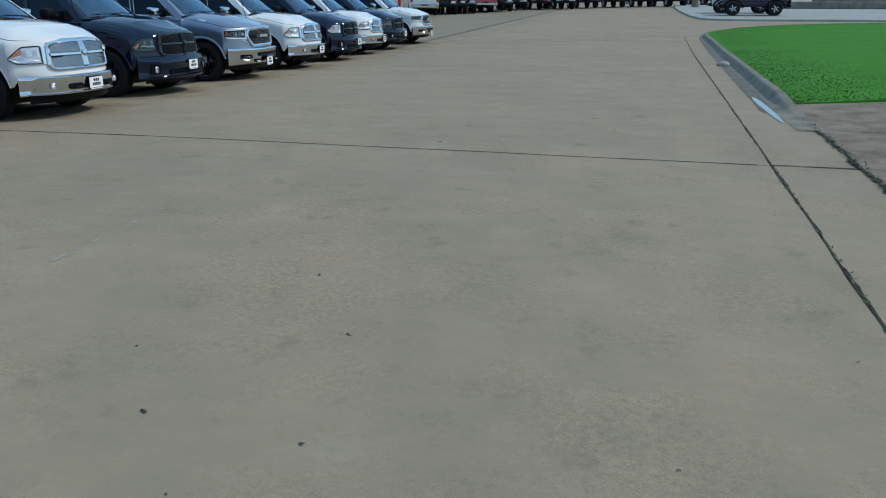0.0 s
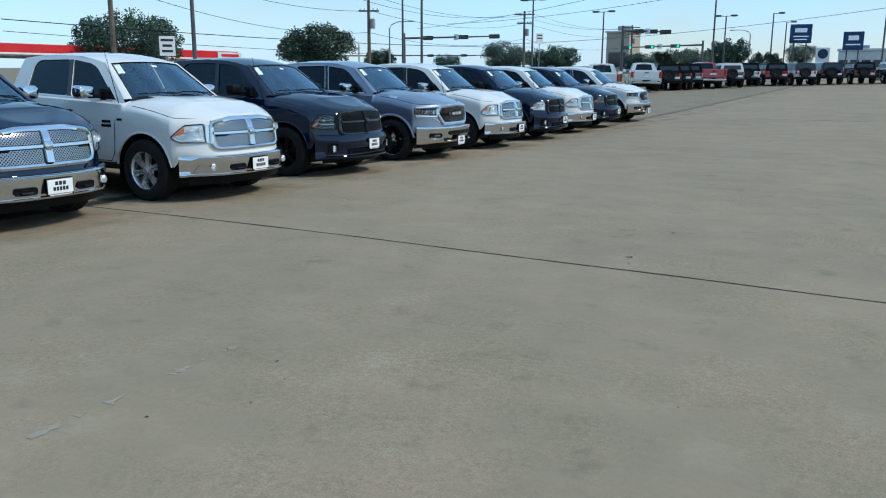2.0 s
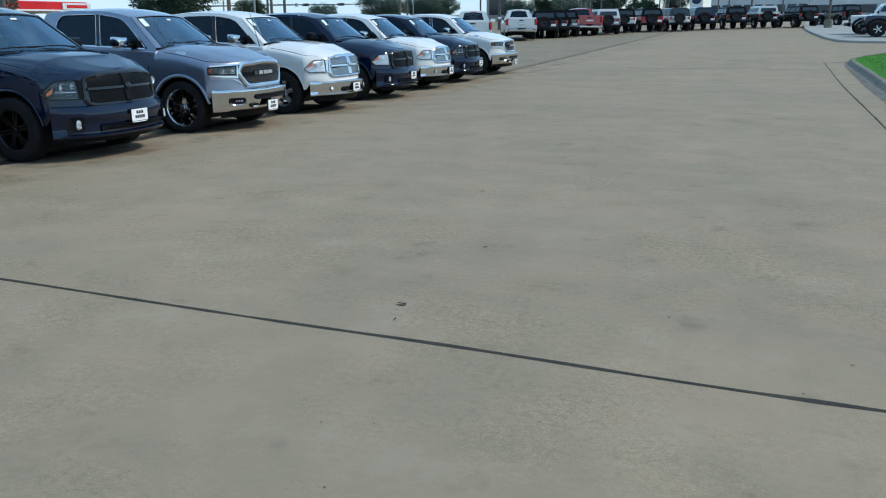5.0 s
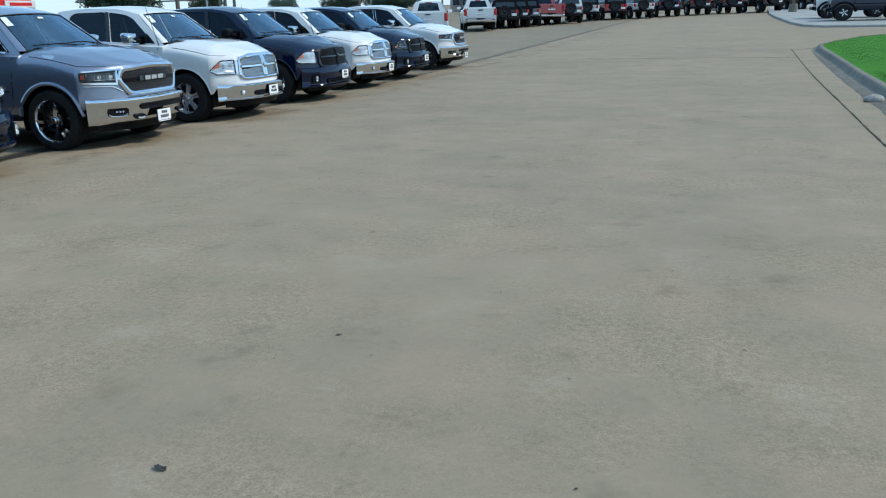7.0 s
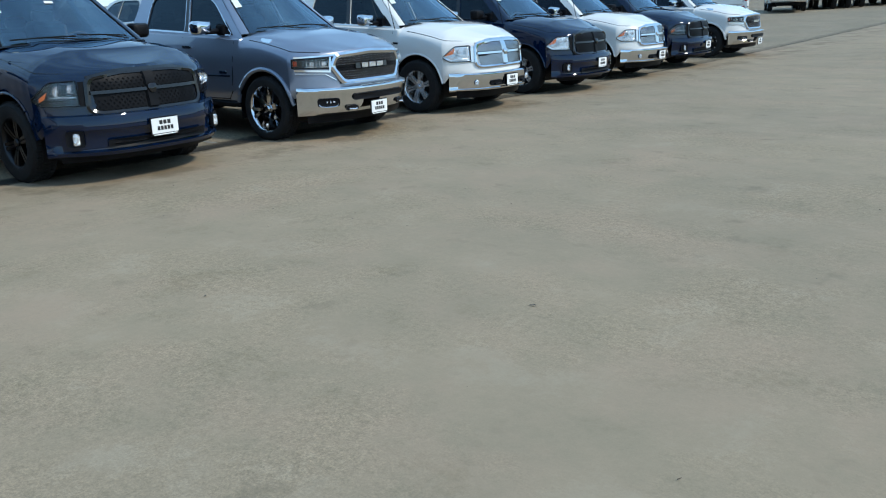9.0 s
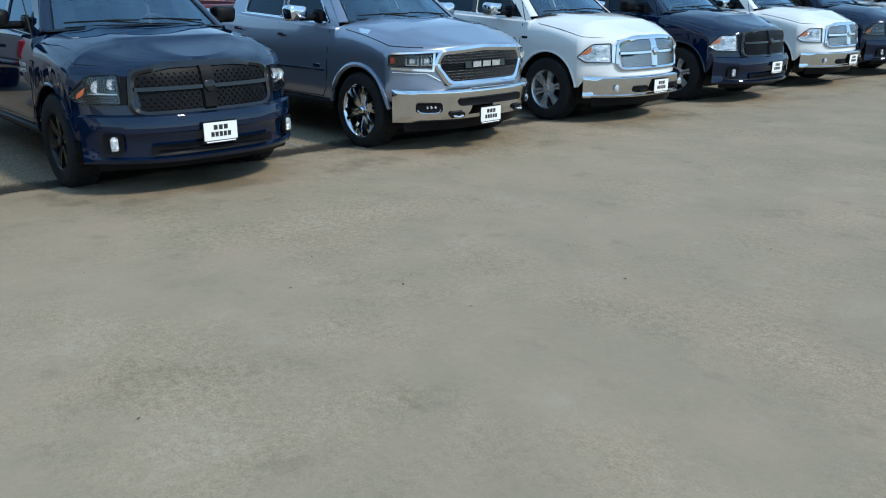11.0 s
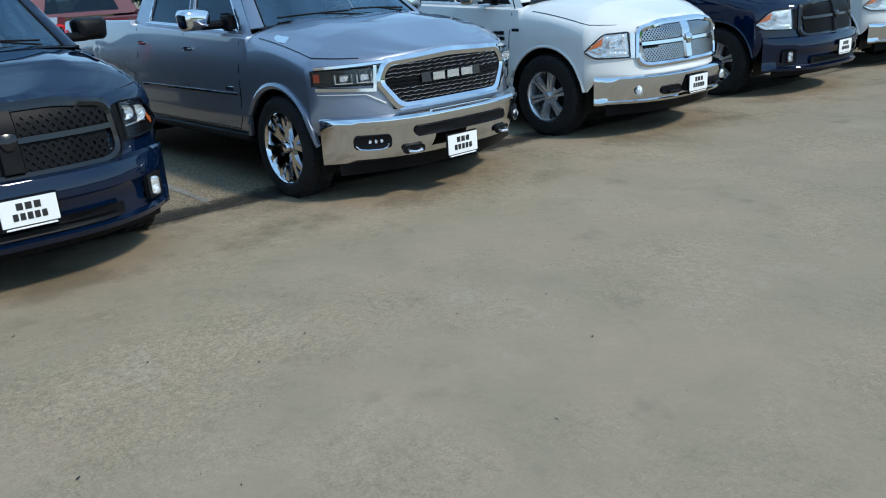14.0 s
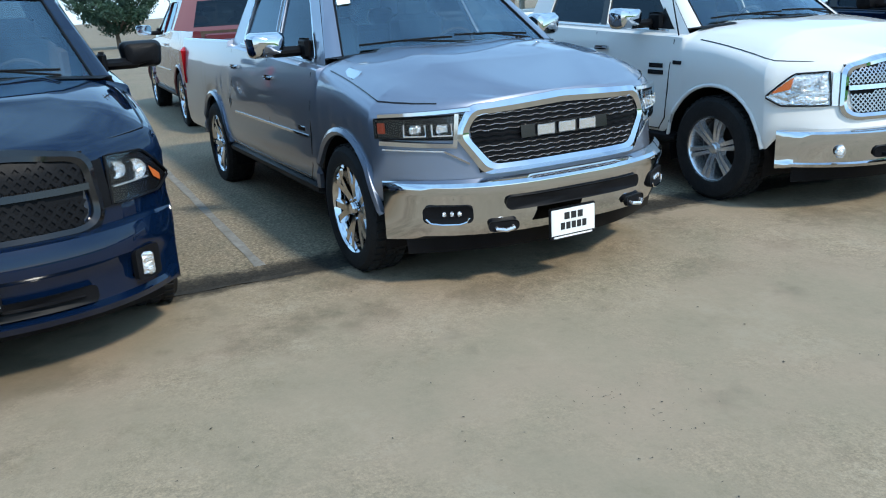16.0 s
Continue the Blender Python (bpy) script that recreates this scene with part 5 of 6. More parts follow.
# ---- far vehicles ----
def jeep(m, paint_mat, label, top=None, side_view=False):
    """A boxy off-road wagon with spare wheel; x ahead, origin under its middle."""
    e = thing("off_road_car", m @ Matrix.Diagonal((1.08, 1.12, 1.02, 1)), label, "car", "far vehicle row")
    s = Shape().box((0.0, 0, 0.82), (3.75, 1.62, 0.60), 0.05).box((-0.55, 0, 1.02), (2.65, 1.70, 0.36), 0.05).box((1.25, 0, 1.04), (1.15, 1.34, 0.22), 0.06)
    part("body", s, paint_mat, e)
    roof = Shape()
    rows = []
    for z, k, fx in ((1.18, 0.80, 0.62), (1.30, 0.795, 0.55), (1.70, 0.70, 0.32), (1.80, 0.66, 0.22), (1.84, 0.50, 0.10)):
        rows.append([(fx, k, z), (-0.3, k, z), (-1.2, k, z), (-1.86 + (z - 1.18) * 0.12, k, z), (-1.86 + (z - 1.18) * 0.12, -k, z), (-1.2, -k, z), (-0.3, -k, z), (fx, -k, z)])
    roof.grid(rows, True).fan(rows[-1])
    part("hard_top", roof, top or BLACK, e)
    for sg in (1, -1):
        for x0, x1 in ((0.42, -0.25), (-0.33, -1.05), (-1.13, -1.72)):
            part("window", Shape().grid([[(x0 - (0.16 if x0 > 0.3 else 0), sg * 0.735, 1.66), (x1, sg * 0.735, 1.66)], [(x0 + (0.0 if x0 < 0.3 else 0.04), sg * 0.797, 1.33), (x1, sg * 0.797, 1.33)]]), WINDOW, e)
        for x in (1.22, -1.22):
            f = Shape().tube([(x + 0.56 * math.cos(a), sg * 0.84, 0.46 + 0.50 * math.sin(a)) for a in (math.pi * k / 8 for k in range(9))], 0.07, 6)
            part("fender", f, BLACK, e)
            w = Shape().lathe([(0.24, -0.11), (0.40, -0.12), (0.42, -0.05), (0.42, 0.05), (0.40, 0.12), (0.24, 0.11)], (x, sg * 0.80, 0.42), n=24)
            wh = part("wheel", w, RUBBER, e)
            h = Shape().lathe([(0.24, sg * 0.10), (0.20, sg * 0.07), (0.05, sg * 0.10), (0.001, sg * 0.10)], (x, sg * 0.80, 0.42), n=20)
            part("rim", h, DARK_METAL, wh)
            h = Shape()
            for k in range(5):
                a = 2 * math.pi * k / 5
                h.box((x + 0.13 * math.cos(a), sg * 0.905, 0.42 + 0.13 * math.sin(a)), (0.20, 0.03, 0.06), 0.01, Euler((0, -a, 0)).to_matrix())
            part("spokes", h, SATIN, wh)
        part("tail_lamp", Shape().box((-1.89, sg * 0.70, 1.04), (0.08, 0.12, 0.24), 0.02), REDLENS, e)
        part("side_mirror", Shape().box((0.55, sg * 0.98, 1.30), (0.10, 0.20, 0.18), 0.04), BLACK, e)
        part("headlamp", Shape().lathe([(0.10, 0.0), (0.10, 0.04), (0.001, 0.06)], (1.85, sg * 0.48, 0.98), "x", 14), REFLECT, e)
    part("rear_glass", Shape().grid([[(-1.875, -0.60, 1.36), (-1.875, 0.60, 1.36)], [(-1.83, -0.56, 1.66), (-1.83, 0.56, 1.66)]]), WINDOW, e)
    part("windshield", Shape().grid([[(0.575, -0.68, 1.32), (0.575, 0.68, 1.32)], [(0.36, -0.62, 1.68), (0.36, 0.62, 1.68)]]), WINDOW, e)
    sp = part("spare_wheel", Shape().lathe([(0.20, 0.0), (0.22, -0.14), (0.38, -0.15), (0.40, -0.08), (0.40, 0.08), (0.36, 0.12)], (-1.98, 0.05, 1.05), "x", 24), RUBBER, e)
    part("spare_rim", Shape().lathe([(0.22, -0.10), (0.12, -0.08), (0.001, -0.13)], (-1.98, 0.05, 1.05), "x", 16), DARK_METAL, sp)
    part("rear_bumper", Shape().box((-2.0, 0, 0.60), (0.20, 1.66, 0.20), 0.04), BLACK, e)
    part("front_bumper", Shape().box((1.98, 0, 0.60), (0.22, 1.66, 0.20), 0.04), BLACK, e)
    part("rear_plate", Shape().box((-1.94, -0.55, 0.86), (0.02, 0.30, 0.15), 0.004), PLATE, e)
    part("seven_slot_panel", Shape().box((1.88, 0, 0.95), (0.05, 0.70, 0.34), 0.02), BLACK, e)
    return e


HOME = Vector((-0.337, 2.085, 1.604))


def out(az, d, home=HOME):
    """The place d metres off, az degrees to the left of straight ahead."""
    return home.x - d * math.sin(radians(az)), home.y + d * math.cos(radians(az))


def up(elev, d, home=HOME):
    return home.z + d * math.tan(radians(elev))


FAR = [(15.3, 64, P_BLACK, None, "black off-road wagon, rear towards the lane"), (14.55, 65, P_BLACK, None, "black off-road wagon, rear towards the lane"), (13.85, 66, P_GREY, None, "dark grey off-road wagon in the far row"),
       (11.45, 70, P_GREY, P_WHITE, "grey off-road wagon with a pale top"), (10.35, 74, P_WHITE, None, "white off-road wagon with a black top"), (8.75, 76, P_RED, None, "red off-road wagon with a black top"),
       (7.15, 78, P_WHITE, P_BLACK, "white and black off-road wagon, spare wheel outside"), (5.5, 80, P_NAVY, P_NAVY, "navy off-road wagon in the far row"), (3.7, 82, P_BLACK, None, "black off-road wagon with spare wheel"),
       (1.9, 84, P_BLACK, P_WHITE, "black off-road wagon with pale side"), (-0.2, 85, P_BLACK, None, "black off-road wagon at the row's end"), (-2.5, 88, P_BLACK, None, "black off-road wagon beside a pole")]
for az, d, pm, top, lab in FAR:
    x, y = out(az, d)
    jeep(pose(x, y, height(x, y), 0, 0, 116 - 0.3 * az + (d * 7 + az * 13) % 9 - 4), pm, lab, top)
for az, d, pm, lab, yaw in ((19.4, 50, P_WHITE, "white pickup parked nose away, far row", 110), (16.6, 60, P_WHITE, "white pickup showing its tailgate, far row", 112), (12.6, 68, P_RED, "red pickup in the far row", 118)):
    x, y = out(az, d)
    x -= 3.0 * math.cos(radians(180 - yaw)) * 1.0
    y += 3.0 * math.sin(radians(yaw))
    pickup(pose(x, y, height(x, y), 0, 0, yaw), pm, lab, group="far vehicle row", badge=False, new_style=True)


# ---- raised lot at the far end ----
def far_lot():
    edge = [(0.6, 92), (0.6, 79), (0.9, 70), (1.5, 60), (2.0, 56), (2.9, 54.6), (4.5, 54.2), (9, 54.2), (16, 54.4), (40, 55)]
    s = Shape()
    rows = []
    for x, y in edge:
        g = height(x, y)
        far = (x + 1, 120) if x < 3 else (x, 120)
        row = [(x, y, g - 0.02), (x, y, g + 0.10), (x + 0.03, y + 0.03, g + 0.13), (x + 0.16, y + 0.14, g + 0.135)]
        for k in range(1, 7):
            px, py = x + 0.16 + (far[0] - x) * k / 6, y + 0.14 + (far[1] - y) * k / 6
            row.append((px, py, height(px, py) + 0.14))
        rows.append(row)
    s.grid(rows)
    tagged(part("far_lot", s, PALE, sharp=40), "pale raised concrete lot behind a kerb", "pavement", kind="structure")


far_lot()
jeep(pose(5.5, 60.2, height(5, 60) + 0.14, 0, 0, 180), P_NAVY, "dark navy off-road wagon seen from its side", P_NAVY)
jeep(pose(5.0, 64.5, height(5, 64) + 0.14, 0, 0, 182), P_WHITE, "white off-road wagon behind the dark one", P_WHITE)
tagged(part("low_wall", Shape().box((15.0, 76, height(10, 76) + 0.42), (12, 0.5, 0.6), 0.05).box((20.0, 79, height(10, 79) + 0.6), (16, 0.5, 0.9), 0.05), CURB), "low pale concrete wall at the far lot", "wall", kind="structure")


# ---- poles, signs, wires ----
def foot(x, y):
    return height(x, y) - 0.02


def light_pole(x, y, h, heads, label, arm=0.7, mat=None):
    e = thing("light_pole", pose(x, y, foot(x, y)), label, "lamp post", "lot lights")
    part("pole", Shape().tube([(0, 0, 0), (0, 0, h)], [0.11, 0.075], 10), mat or POLE, e)
    part("pole_base", Shape().lathe([(0.32, 0), (0.32, 0.75), (0.28, 0.8), (0.001, 0.8)], axis="z", n=18), CURB, e)
    for sg in heads:
        l = part("lamp_head", Shape().box((sg * (arm + 0.25), 0, h + 0.02), (0.75, 0.5, 0.20), 0.04), mat or POLE, e)
        part("lamp_glass", Shape().box((sg * (arm + 0.25), 0, h - 0.085), (0.55, 0.38, 0.02), 0.005), SIGN_WHITE, l)
        part("lamp_arm", Shape().tube([(0, 0, h - 0.05), (sg * arm, 0, h)], 0.04, 6), mat or POLE, e)
    return e


for az, d, el, heads in ((46.85, 40, 10.0, (1, -1)), (24.13, 85, 5.08, (1, -1)), (19.41, 100, 4.28, (1, -1)), (12.29, 90, 4.95, (1,)), (11.6, 108, 3.9, (1, -1)), (8.75, 115, 4.0, (1,)), (7.95, 130, 3.45, (1,)), (2.4, 95, 6.0, (1, -1)), (31.7, 62, 8.0, (1, -1)), (33.0, 75, 7.5, (1,)), (0.6, 120, 4.6, (1,))):
    x, y = out(az, d)
    light_pole(x, y, up(el, d) - foot(x, y), heads, "dark steel parking lot light pole")
light_pole(2.35, 80.0, 10, (1, -1), "brown lot light pole on a concrete base", mat=WOOD)


def street_lamp(x, y, h, turn, label):
    e = thing("street_lamp", pose(x, y, foot(x, y), 0, 0, turn), label, "street lamp", "street lamps")
    part("pole", Shape().tube([(0, 0, 0), (0, 0, h * 0.9), (0.25, 0, h * 0.96), (0.9, 0, h), (2.1, 0, h + 0.05)], [0.10, 0.07, 0.05, 0.045, 0.04], 8), GALV, e)
    part("lamp_head", Shape().box((2.4, 0, h + 0.03), (0.6, 0.24, 0.12), 0.04), GALV, e)


for az, d, el, t in ((10.05, 120, 3.0, 180), (33.9, 80, 3.6, 0), (36.0, 95, 2.4, 180)):
    x, y = out(az, d)
    street_lamp(x, y, up(el, d) - foot(x, y), t, "grey street lamp with a curved arm")


def utility_pole(x, y, h, label):
    e = thing("utility_pole", pose(x, y, foot(x, y), 0, 0, 20), label, "utility pole", "utility poles")
    part("pole", Shape().tube([(0, 0, 0), (0, 0, h)], [0.17, 0.11], 10), WOOD, e)
    for k, z in enumerate((h - 0.35, h - 1.3)):
        arm = part("cross_arm", Shape().box((0, 0, z), (2.3 - 0.6 * k, 0.11, 0.13), 0.01), WOOD, e)
        s = Shape()
        for xx in (-0.95, -0.5, 0.5, 0.95):
            s.lathe([(0.05, 0), (0.06, 0.06), (0.03, 0.16), (0.001, 0.17)], (xx * (1 - 0.25 * k), 0, z + 0.065), "z", 8)
        part("insulators", s, SATIN, arm)
    part("transformer", Shape().lathe([(0.001, -0.4), (0.2, -0.4), (0.21, 0.35), (0.001, 0.42)], (0.33, 0, h - 2.3), "z", 14), GALV, e)
    return Vector((x, y, foot(x, y) + h))


tops = []
for az, d, el in ((66, 42, 12.0), (51.8, 50, 9.0), (35.3, 69, 5.4), (24.7, 95, 4.35), (17.5, 128, 3.4)):
    x, y = out(az, d)
    tops.append(utility_pole(x, y, up(el, d) - foot(x, y), "weathered wooden utility pole with cross arms"))


def wire(a, b, sag, label="black overhead wire sagging between poles", r=0.016):
    pts = [a.lerp(b, k / 14) + Vector((0, 0, -sag * 4 * (k / 14) * (1 - k / 14))) for k in range(15)]
    tagged(part("overhead_wire", Shape().tube(pts, r, 5), BLACK), label, "wire", "overhead wires")


for a, b in zip(tops, tops[1:]):
    for dx, dz in ((-0.9, -0.3), (0.9, -0.3), (0.2, -1.3), (0.0, -3.0)):
        wire(a + Vector((dx, 0.3 * dx, dz)), b + Vector((dx, 0.3 * dx, dz)), 0.9)
# lines that cross above the lot towards the far signs
wire(Vector((*out(58, 60), up(3.3, 60))), Vector((*out(24, 110), up(2.0, 110))), 0.5, r=0.03)
wire(Vector((*out(58, 60), up(2.6, 60))), Vector((*out(28, 110), up(1.4, 110))), 0.4, r=0.02)
wire(Vector((*out(30, 95), up(3.5, 95))), Vector((*out(8, 70), up(6.2, 70))), 0.6, r=0.02)
wire(Vector((*out(26, 95), up(2.2, 95))), Vector((*out(-4, 80), up(5.0, 80))), 0.8, r=0.02)
wire(Vector((*out(32, 95), up(3.2, 95))), Vector((*out(18, 60), up(5.6, 60))), 0.3, r=0.018)


def signal_arm(az0, az1, d, el0, el1, heads, lit, label):
    x0, y0 = out(az0, d)
    x1, y1 = out(az1, d)
    z0, z1 = up(el0, d), up(el1, d)
    e = thing("traffic_signal", pose(x0, y0, foot(x0, y0)), label, "traffic signal", "traffic signals")
    b = foot(x0, y0)
    arm = Vector((x1 - x0, y1 - y0, z1 - b))
    part("mast", Shape().tube([(0, 0, 0), (0, 0, z0 - b + 0.5)], [0.17, 0.12], 10), POLE, e)
    part("arm", Shape().tube([(0, 0, z0 - b), arm], [0.11, 0.06], 8), POLE, e)
    for f in heads:
        p = Vector((0, 0, z0 - b)).lerp(arm, f)
        h = part("signal_head", Shape().box(p + Vector((0, 0, -0.02)), (1.15, 0.25, 0.42), 0.04), POLE if lit else GLOSS, e)
        if lit:
            part("green_lamp", Shape().lathe([(0.001, -0.16), (0.14, -0.15), (0.14, -0.1)], p + Vector((0.36, 0, -0.02)), "y", 12), GREEN_LAMP, h)
    p = Vector((0, 0, z0 - b)).lerp(arm, 0.55)
    part("street_sign", Shape().box(p + Vector((0, -0.05, 0)), (0.55, 0.03, 0.55), 0.01), SIGN_WHITE, e)


signal_arm(32.9, 26.4, 85, 2.55, 2.72, (0.25, 0.62, 0.95), False, "dark traffic signals on a mast arm, seen from behind")
signal_arm(12.93, 17.9, 105, 2.1, 1.95, (0.35, 0.68, 0.97), True, "traffic signals showing green on a mast arm")
signal_arm(18.1, 15.2, 88, 3.05, 2.95, (0.35, 0.65, 0.95), False, "traffic signals on a light mast arm")
signal_arm(38, 26.5, 140, 1.35, 1.45, (0.6, 0.8, 0.95), False, "small far traffic signals on a mast arm")


def road_sign(x, y, h, w, hh, label, bars):
    e = thing("road_sign", pose(x, y, foot(x, y), 0, 0, -60 + 90 + 25), label, "sign")
    part("post", Shape().tube([(0, 0.03, 0), (0, 0.03, h)], 0.035, 8), GALV, e)
    p = part("panel", Shape().box((0, 0, h - hh / 2), (w, 0.012, hh), 0.003), SIGN_WHITE, e)
    s = Shape()
    for k, l in enumerate(bars):
        s.box((0, -0.010, h - hh * (0.2 + 0.28 * k)), (w * l, 0.004, hh * 0.12), 0)
    part("print", s, INK, p)


road_sign(-26.5, 25.2, 3.15, 0.60, 0.76, "white road sign with black print on a post", (0.8, 0.6, 0.7))
road_sign(-30.5, 71.0, 4.6, 0.75, 0.9, "white road sign on a post, far off", (0.7, 0.7))


def pylon_sign(az0, az1, d, el_t, el_b, label, print_rows):
    x, y = out((az0 + az1) / 2, d)
    w = d * math.tan(radians(abs(az0 - az1)))
    zt, zb, g = up(el_t, d), up(el_b, d), foot(x, y)
    e = thing("pylon_sign", pose(x, y, g, 0, 0, (az0 + az1) / 2), label, "sign", "pylon signs")
    p = part("sign_box", Shape().box((0, 0, (zt + zb) / 2 - g), (w, 0.5, zt - zb), 0.08), SIGN_BLUE, e)
    for sg in (-0.28, 0.28):
        part("leg", Shape().tube([(sg * w, 0, 0), (sg * w, 0, zb - g)], 0.13, 10), POLE, e)
    s = Shape()
    for f, l, h in print_rows:
        s.box((0, -0.265, zb - g + (zt - zb) * f), (w * l, 0.03, (zt - zb) * h), 0.01)
    part("sign_print", s, SATIN, p, "plain pale shapes")


pylon_sign(7.71, 6.43, 150, 3.30, 2.14, "blue dealer pylon sign on two legs", ((0.68, 0.55, 0.22), (0.36, 0.7, 0.07), (0.2, 0.6, 0.06)))
pylon_sign(4.63, 3.48, 165, 2.80, 1.69, "blue dealer pylon sign, further off", ((0.66, 0.5, 0.26), (0.3, 0.7, 0.08)))


def slab_sign():
    x, y = out(5.7, 140)
    g = foot(x, y)
    h = up(1.87, 140) - g
    e = thing("monument_sign", pose(x, y, g, 0, 0, 5), "white upright slab sign with a round badge", "sign")
    p = part("slab", Shape().box((0, 0, h / 2), (1.95, 0.4, h), 0.05), SIGN_WHITE, e)
    part("badge_ring", Shape().lathe([(0.72, -0.20), (0.72, -0.26), (0.5, -0.26), (0.5, -0.20)], (0, 0, h - 0.95), "y", 28), INK, p)
    part("badge_disc", Shape().lathe([(0.5, -0.23), (0.001, -0.23)], (0, 0, h - 0.95), "y", 24), SIGN_BLUE, p)


slab_sign()


# ---- buildings ----
def canopy():
    e = thing("fuel_station_canopy", pose(-65, 46, foot(-65, 46)), "red and white fuel station canopy on columns", "canopy")
    part("roof", Shape().box((-5, 0, 3.35), (12, 44, 0.9), 0.08), SIGN_RED, e)
    part("soffit", Shape().box((-5, 0, 2.87), (11.6, 43.6, 0.08), 0.02), SIGN_WHITE, e)
    part("fascia_stripe", Shape().box((1.05, 0, 2.99), (0.06, 44, 0.16), 0.01), SIGN_WHITE, e)
    b = part("fascia_box", Shape().box((1.10, 20.5, 3.38), (0.12, 3.4, 0.62), 0.02), SIGN_WHITE, e)
    part("fascia_mark", Shape().box((1.175, 20.5, 3.38), (0.02, 2.5, 0.28), 0.01), SIGN_RED, b)
    for y in (-18, -6, 6, 18):
        for x in (-8, -2):
            part("column", Shape().box((x, y, 1.42), (0.4, 0.4, 2.84), 0.03), SIGN_WHITE, e)


canopy()


def low_building(x0, x1, y, depth, h, windows, label, mat, parapet=0.5):
    g = foot((x0 + x1) / 2, y)
    e = thing("building", pose((x0 + x1) / 2, y + depth / 2, g), label, "building", "far buildings")
    w = x1 - x0
    part("wall", Shape().box((0, 0, h / 2), (w, depth, h), 0.05), mat, e)
    part("roof", Shape().box((0, 0, h + parapet / 2), (w + 0.5, depth + 0.5, parapet), 0.06), PANEL, e)
    for k in range(windows):
        xx = -w / 2 + w * (k + 0.5) / windows
        f = part("window", Shape().box((xx, -depth / 2 - 0.02, h * 0.34), (w / windows * 0.8, 0.08, h * 0.42), 0.02), GALV, e)
        part("pane", Shape().box((xx, -depth / 2 - 0.07, h * 0.34), (w / windows * 0.74, 0.04, h * 0.36), 0.01), WINDOW, f)
    for k in range(max(1, windows // 4)):
        part("roof_unit", Shape().box((-w / 2 + w * (k + 0.4) / max(1, windows // 4), 2, h + parapet + 0.5), (2.2, 1.6, 1.0), 0.05), GALV, e)


low_building(-15.5, 2.5, 182, 20, 3.6, 9, "long low white showroom with dark windows", PANEL)
low_building(2.5, 40, 150, 30, 3.3, 12, "white flat-roofed dealership building, glass front", PANEL, 0.7)
low_building(*sorted((out(19.25, 140)[0], out(17.58, 140)[0])), out(18.4, 140)[1], 6, up(3.05, 140) - foot(-40, 135) - 0.3, 1, "tan stucco tower beside the crossing", STUCCO, 0.3)


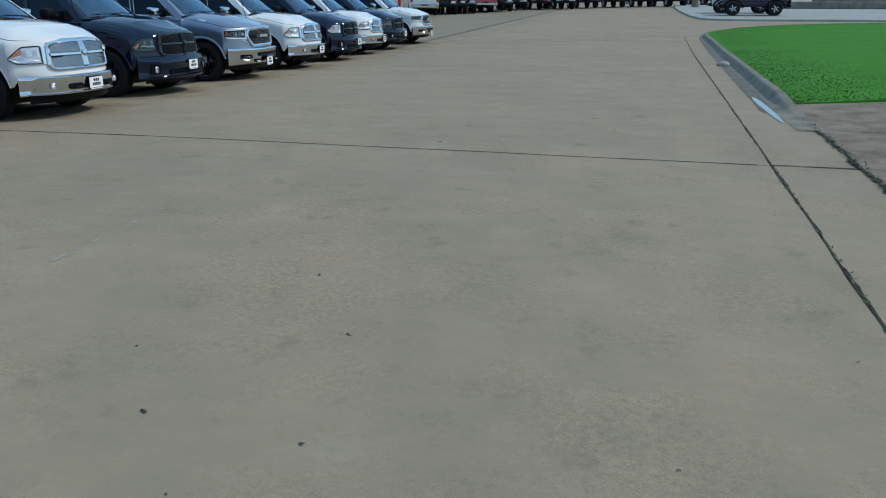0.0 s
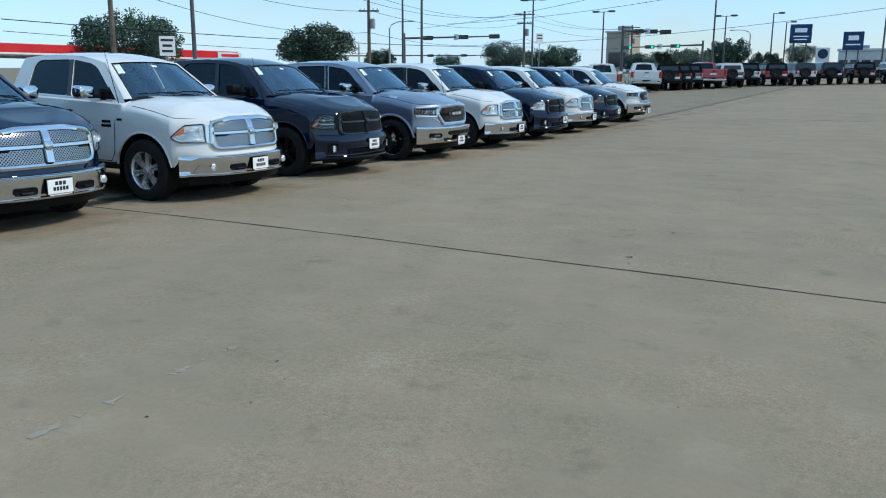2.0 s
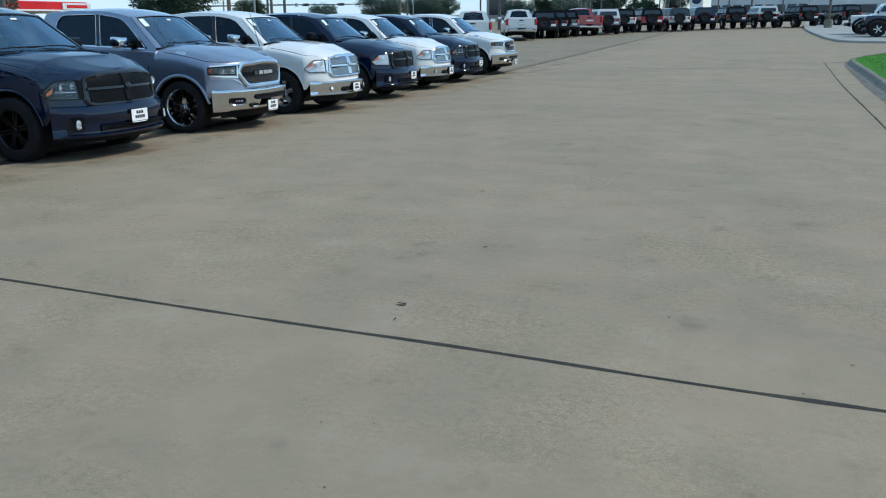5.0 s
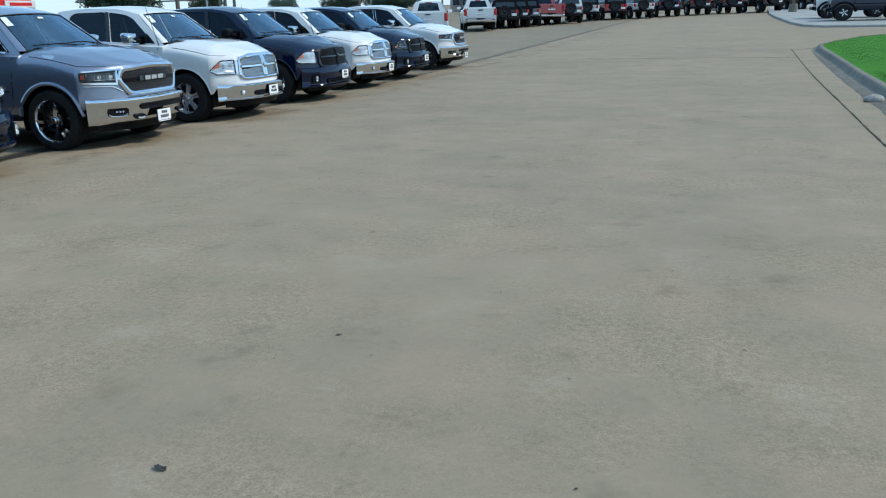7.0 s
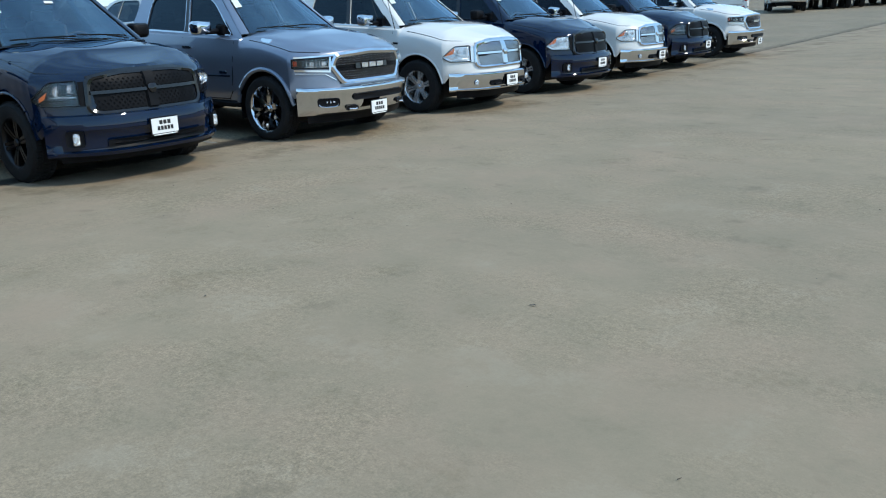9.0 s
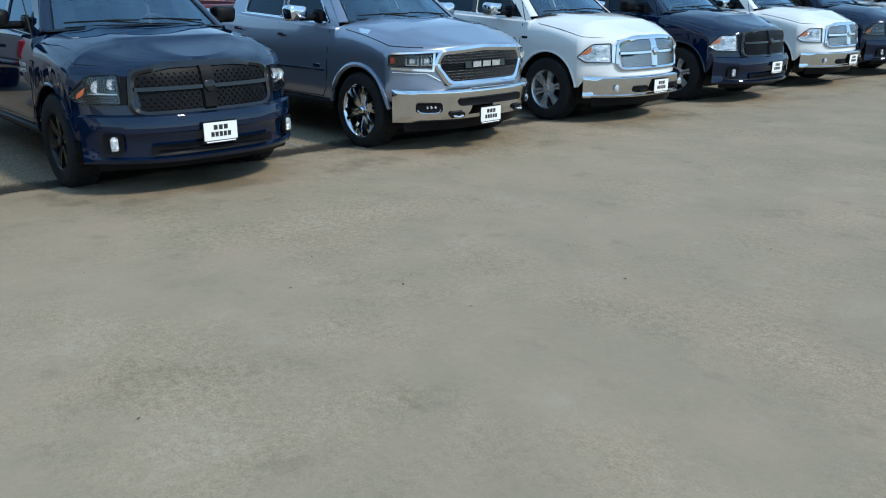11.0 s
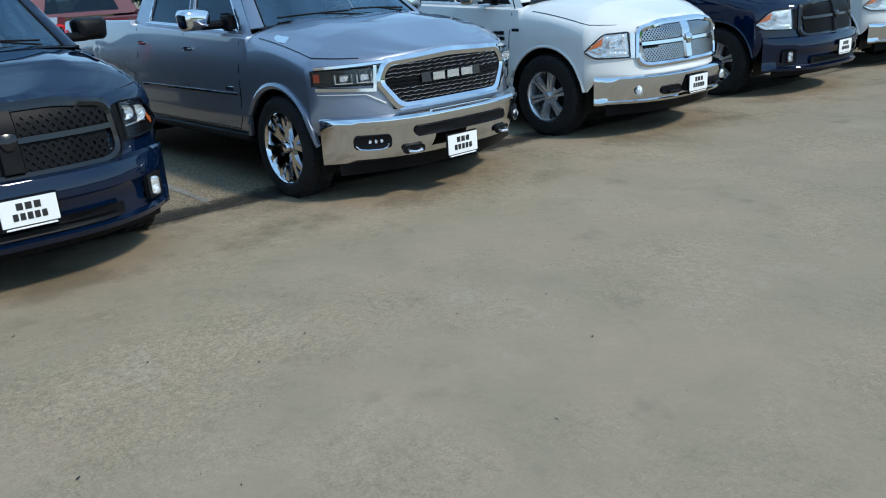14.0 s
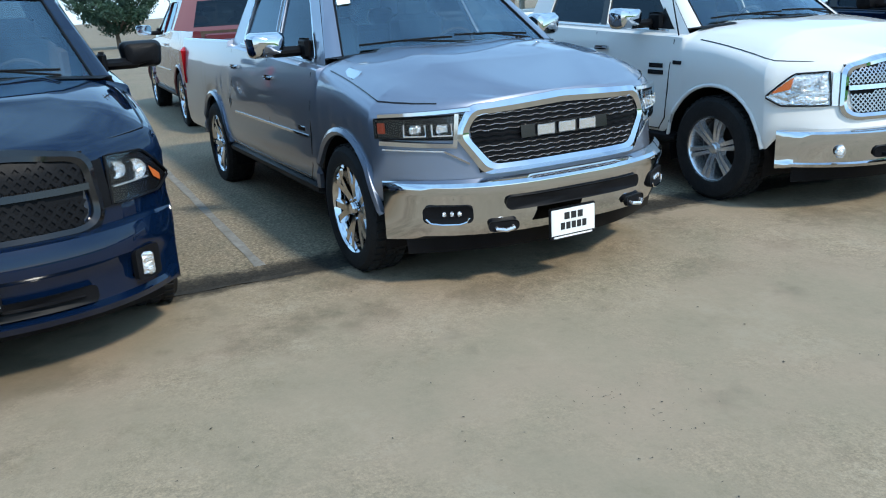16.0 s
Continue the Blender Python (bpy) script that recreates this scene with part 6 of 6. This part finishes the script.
# ---- trees ----
def tree_mesh(seed, h, w, base):
    rnd = random.Random(seed)
    e = thing("tree", Matrix(), "broad dark green tree with a dense crown", "tree", "trees")
    s = Shape()
    trunk = [(0, 0, 0), (0.06, 0.03, base * 0.6), (0.0, 0.1, base * 1.1), (0.1, 0, h * 0.6)]
    s.tube(trunk, [0.26, 0.2, 0.17, 0.05], 8)
    tips = []
    for k in range(13):
        a = 2.4 * k + rnd.uniform(-0.3, 0.3)
        r = w / 2 * rnd.uniform(0.35, 0.82)
        tip = Vector((r * math.cos(a), r * math.sin(a), base + (h - base) * rnd.uniform(0.22, 0.85)))
        s.tube([(0, 0, base * rnd.uniform(0.7, 1.2)), tip * 0.5 + Vector((0, 0, base * 0.55)), tip], [0.10, 0.06, 0.02], 6)
        tips.append(tip)
    part("trunk", s, BARK, e)
    g = Shape()
    centres = []
    for k in range(95):
        while True:
            p = Vector((rnd.uniform(-1, 1), rnd.uniform(-1, 1), rnd.uniform(-1, 1)))
            if 0.30 < p.length < 1:
                break
        p = Vector((p.x * w / 2, p.y * w / 2, base + (h - base) * (0.5 + 0.5 * p.z)))
        if p.z < base + (h - base) * 0.3:
            p.x, p.y = p.x * 0.9, p.y * 0.9
        centres.append((p, rnd.uniform(0.55, 1.05) * w / 8.5))
    centres += [(t, w / 9) for t in tips]
    for c, r in centres:
        for _ in range(170):
            d = Vector((rnd.gauss(0, 1), rnd.gauss(0, 1), rnd.gauss(0, 0.8))).normalized() * r * rnd.uniform(0.5, 1.08)
            p = c + d
            size = rnd.uniform(0.07, 0.15)
            u = Vector((rnd.gauss(0, 1), rnd.gauss(0, 1), rnd.gauss(0, 1))).normalized() * size
            v = u.orthogonal().normalized() * size * 0.6
            b = len(g.v)
            g.v += [tuple(p - u), tuple(p + v), tuple(p + u), tuple(p - v)]
            g.f.append((b, b + 1, b + 2, b + 3))
    part("crown", g, LEAF, e, sharp=0, weld=False)
    return e


kinds = [tree_mesh(3, 6.6, 9.0, 1.5), tree_mesh(11, 6.0, 8.0, 1.4), tree_mesh(29, 6.8, 7.4, 1.6)]
spots = [(-63.4, 53.2, 1.02, 40), (-56.7, 72.0, 0.98, 200), (-55.5, 29.5, 1.0, 90), (-84, 26.0, 1.0, 300)]
spots += [(*out(13.5, 112), 0.62, 10), (*out(11.3, 116), 0.72, 130), (*out(15.2, 125), 0.60, 250), (*out(26, 105), 0.74, 70), (*out(22.2, 115), 0.68, 20), (*out(23.6, 135), 0.6, 170), (*out(17.0, 118), 0.55, 111), (*out(34.5, 120), 0.6, 222), (*out(30.0, 135), 0.55, 60), (*out(45.3, 110), 0.55, 15), (*out(9.0, 112), 0.5, 300), (*out(7.0, 190), 0.8, 45), (*out(-1.5, 200), 0.9, 75)]
spots += [(-58.4, 16.3, 0.66, 200)]
for i, (x, y, k, turn) in enumerate(spots):
    src = kinds[i % 3]
    m = pose(x, y, foot(x, y) - 0.05, 0, 0, turn)
    if i < 3:
        src.matrix_basis = m
        src.scale = (k, k, k)
    else:
        t = copy_thing(src, m)
        t.scale = (k, k, k * (1.0 if i % 2 else 0.92))
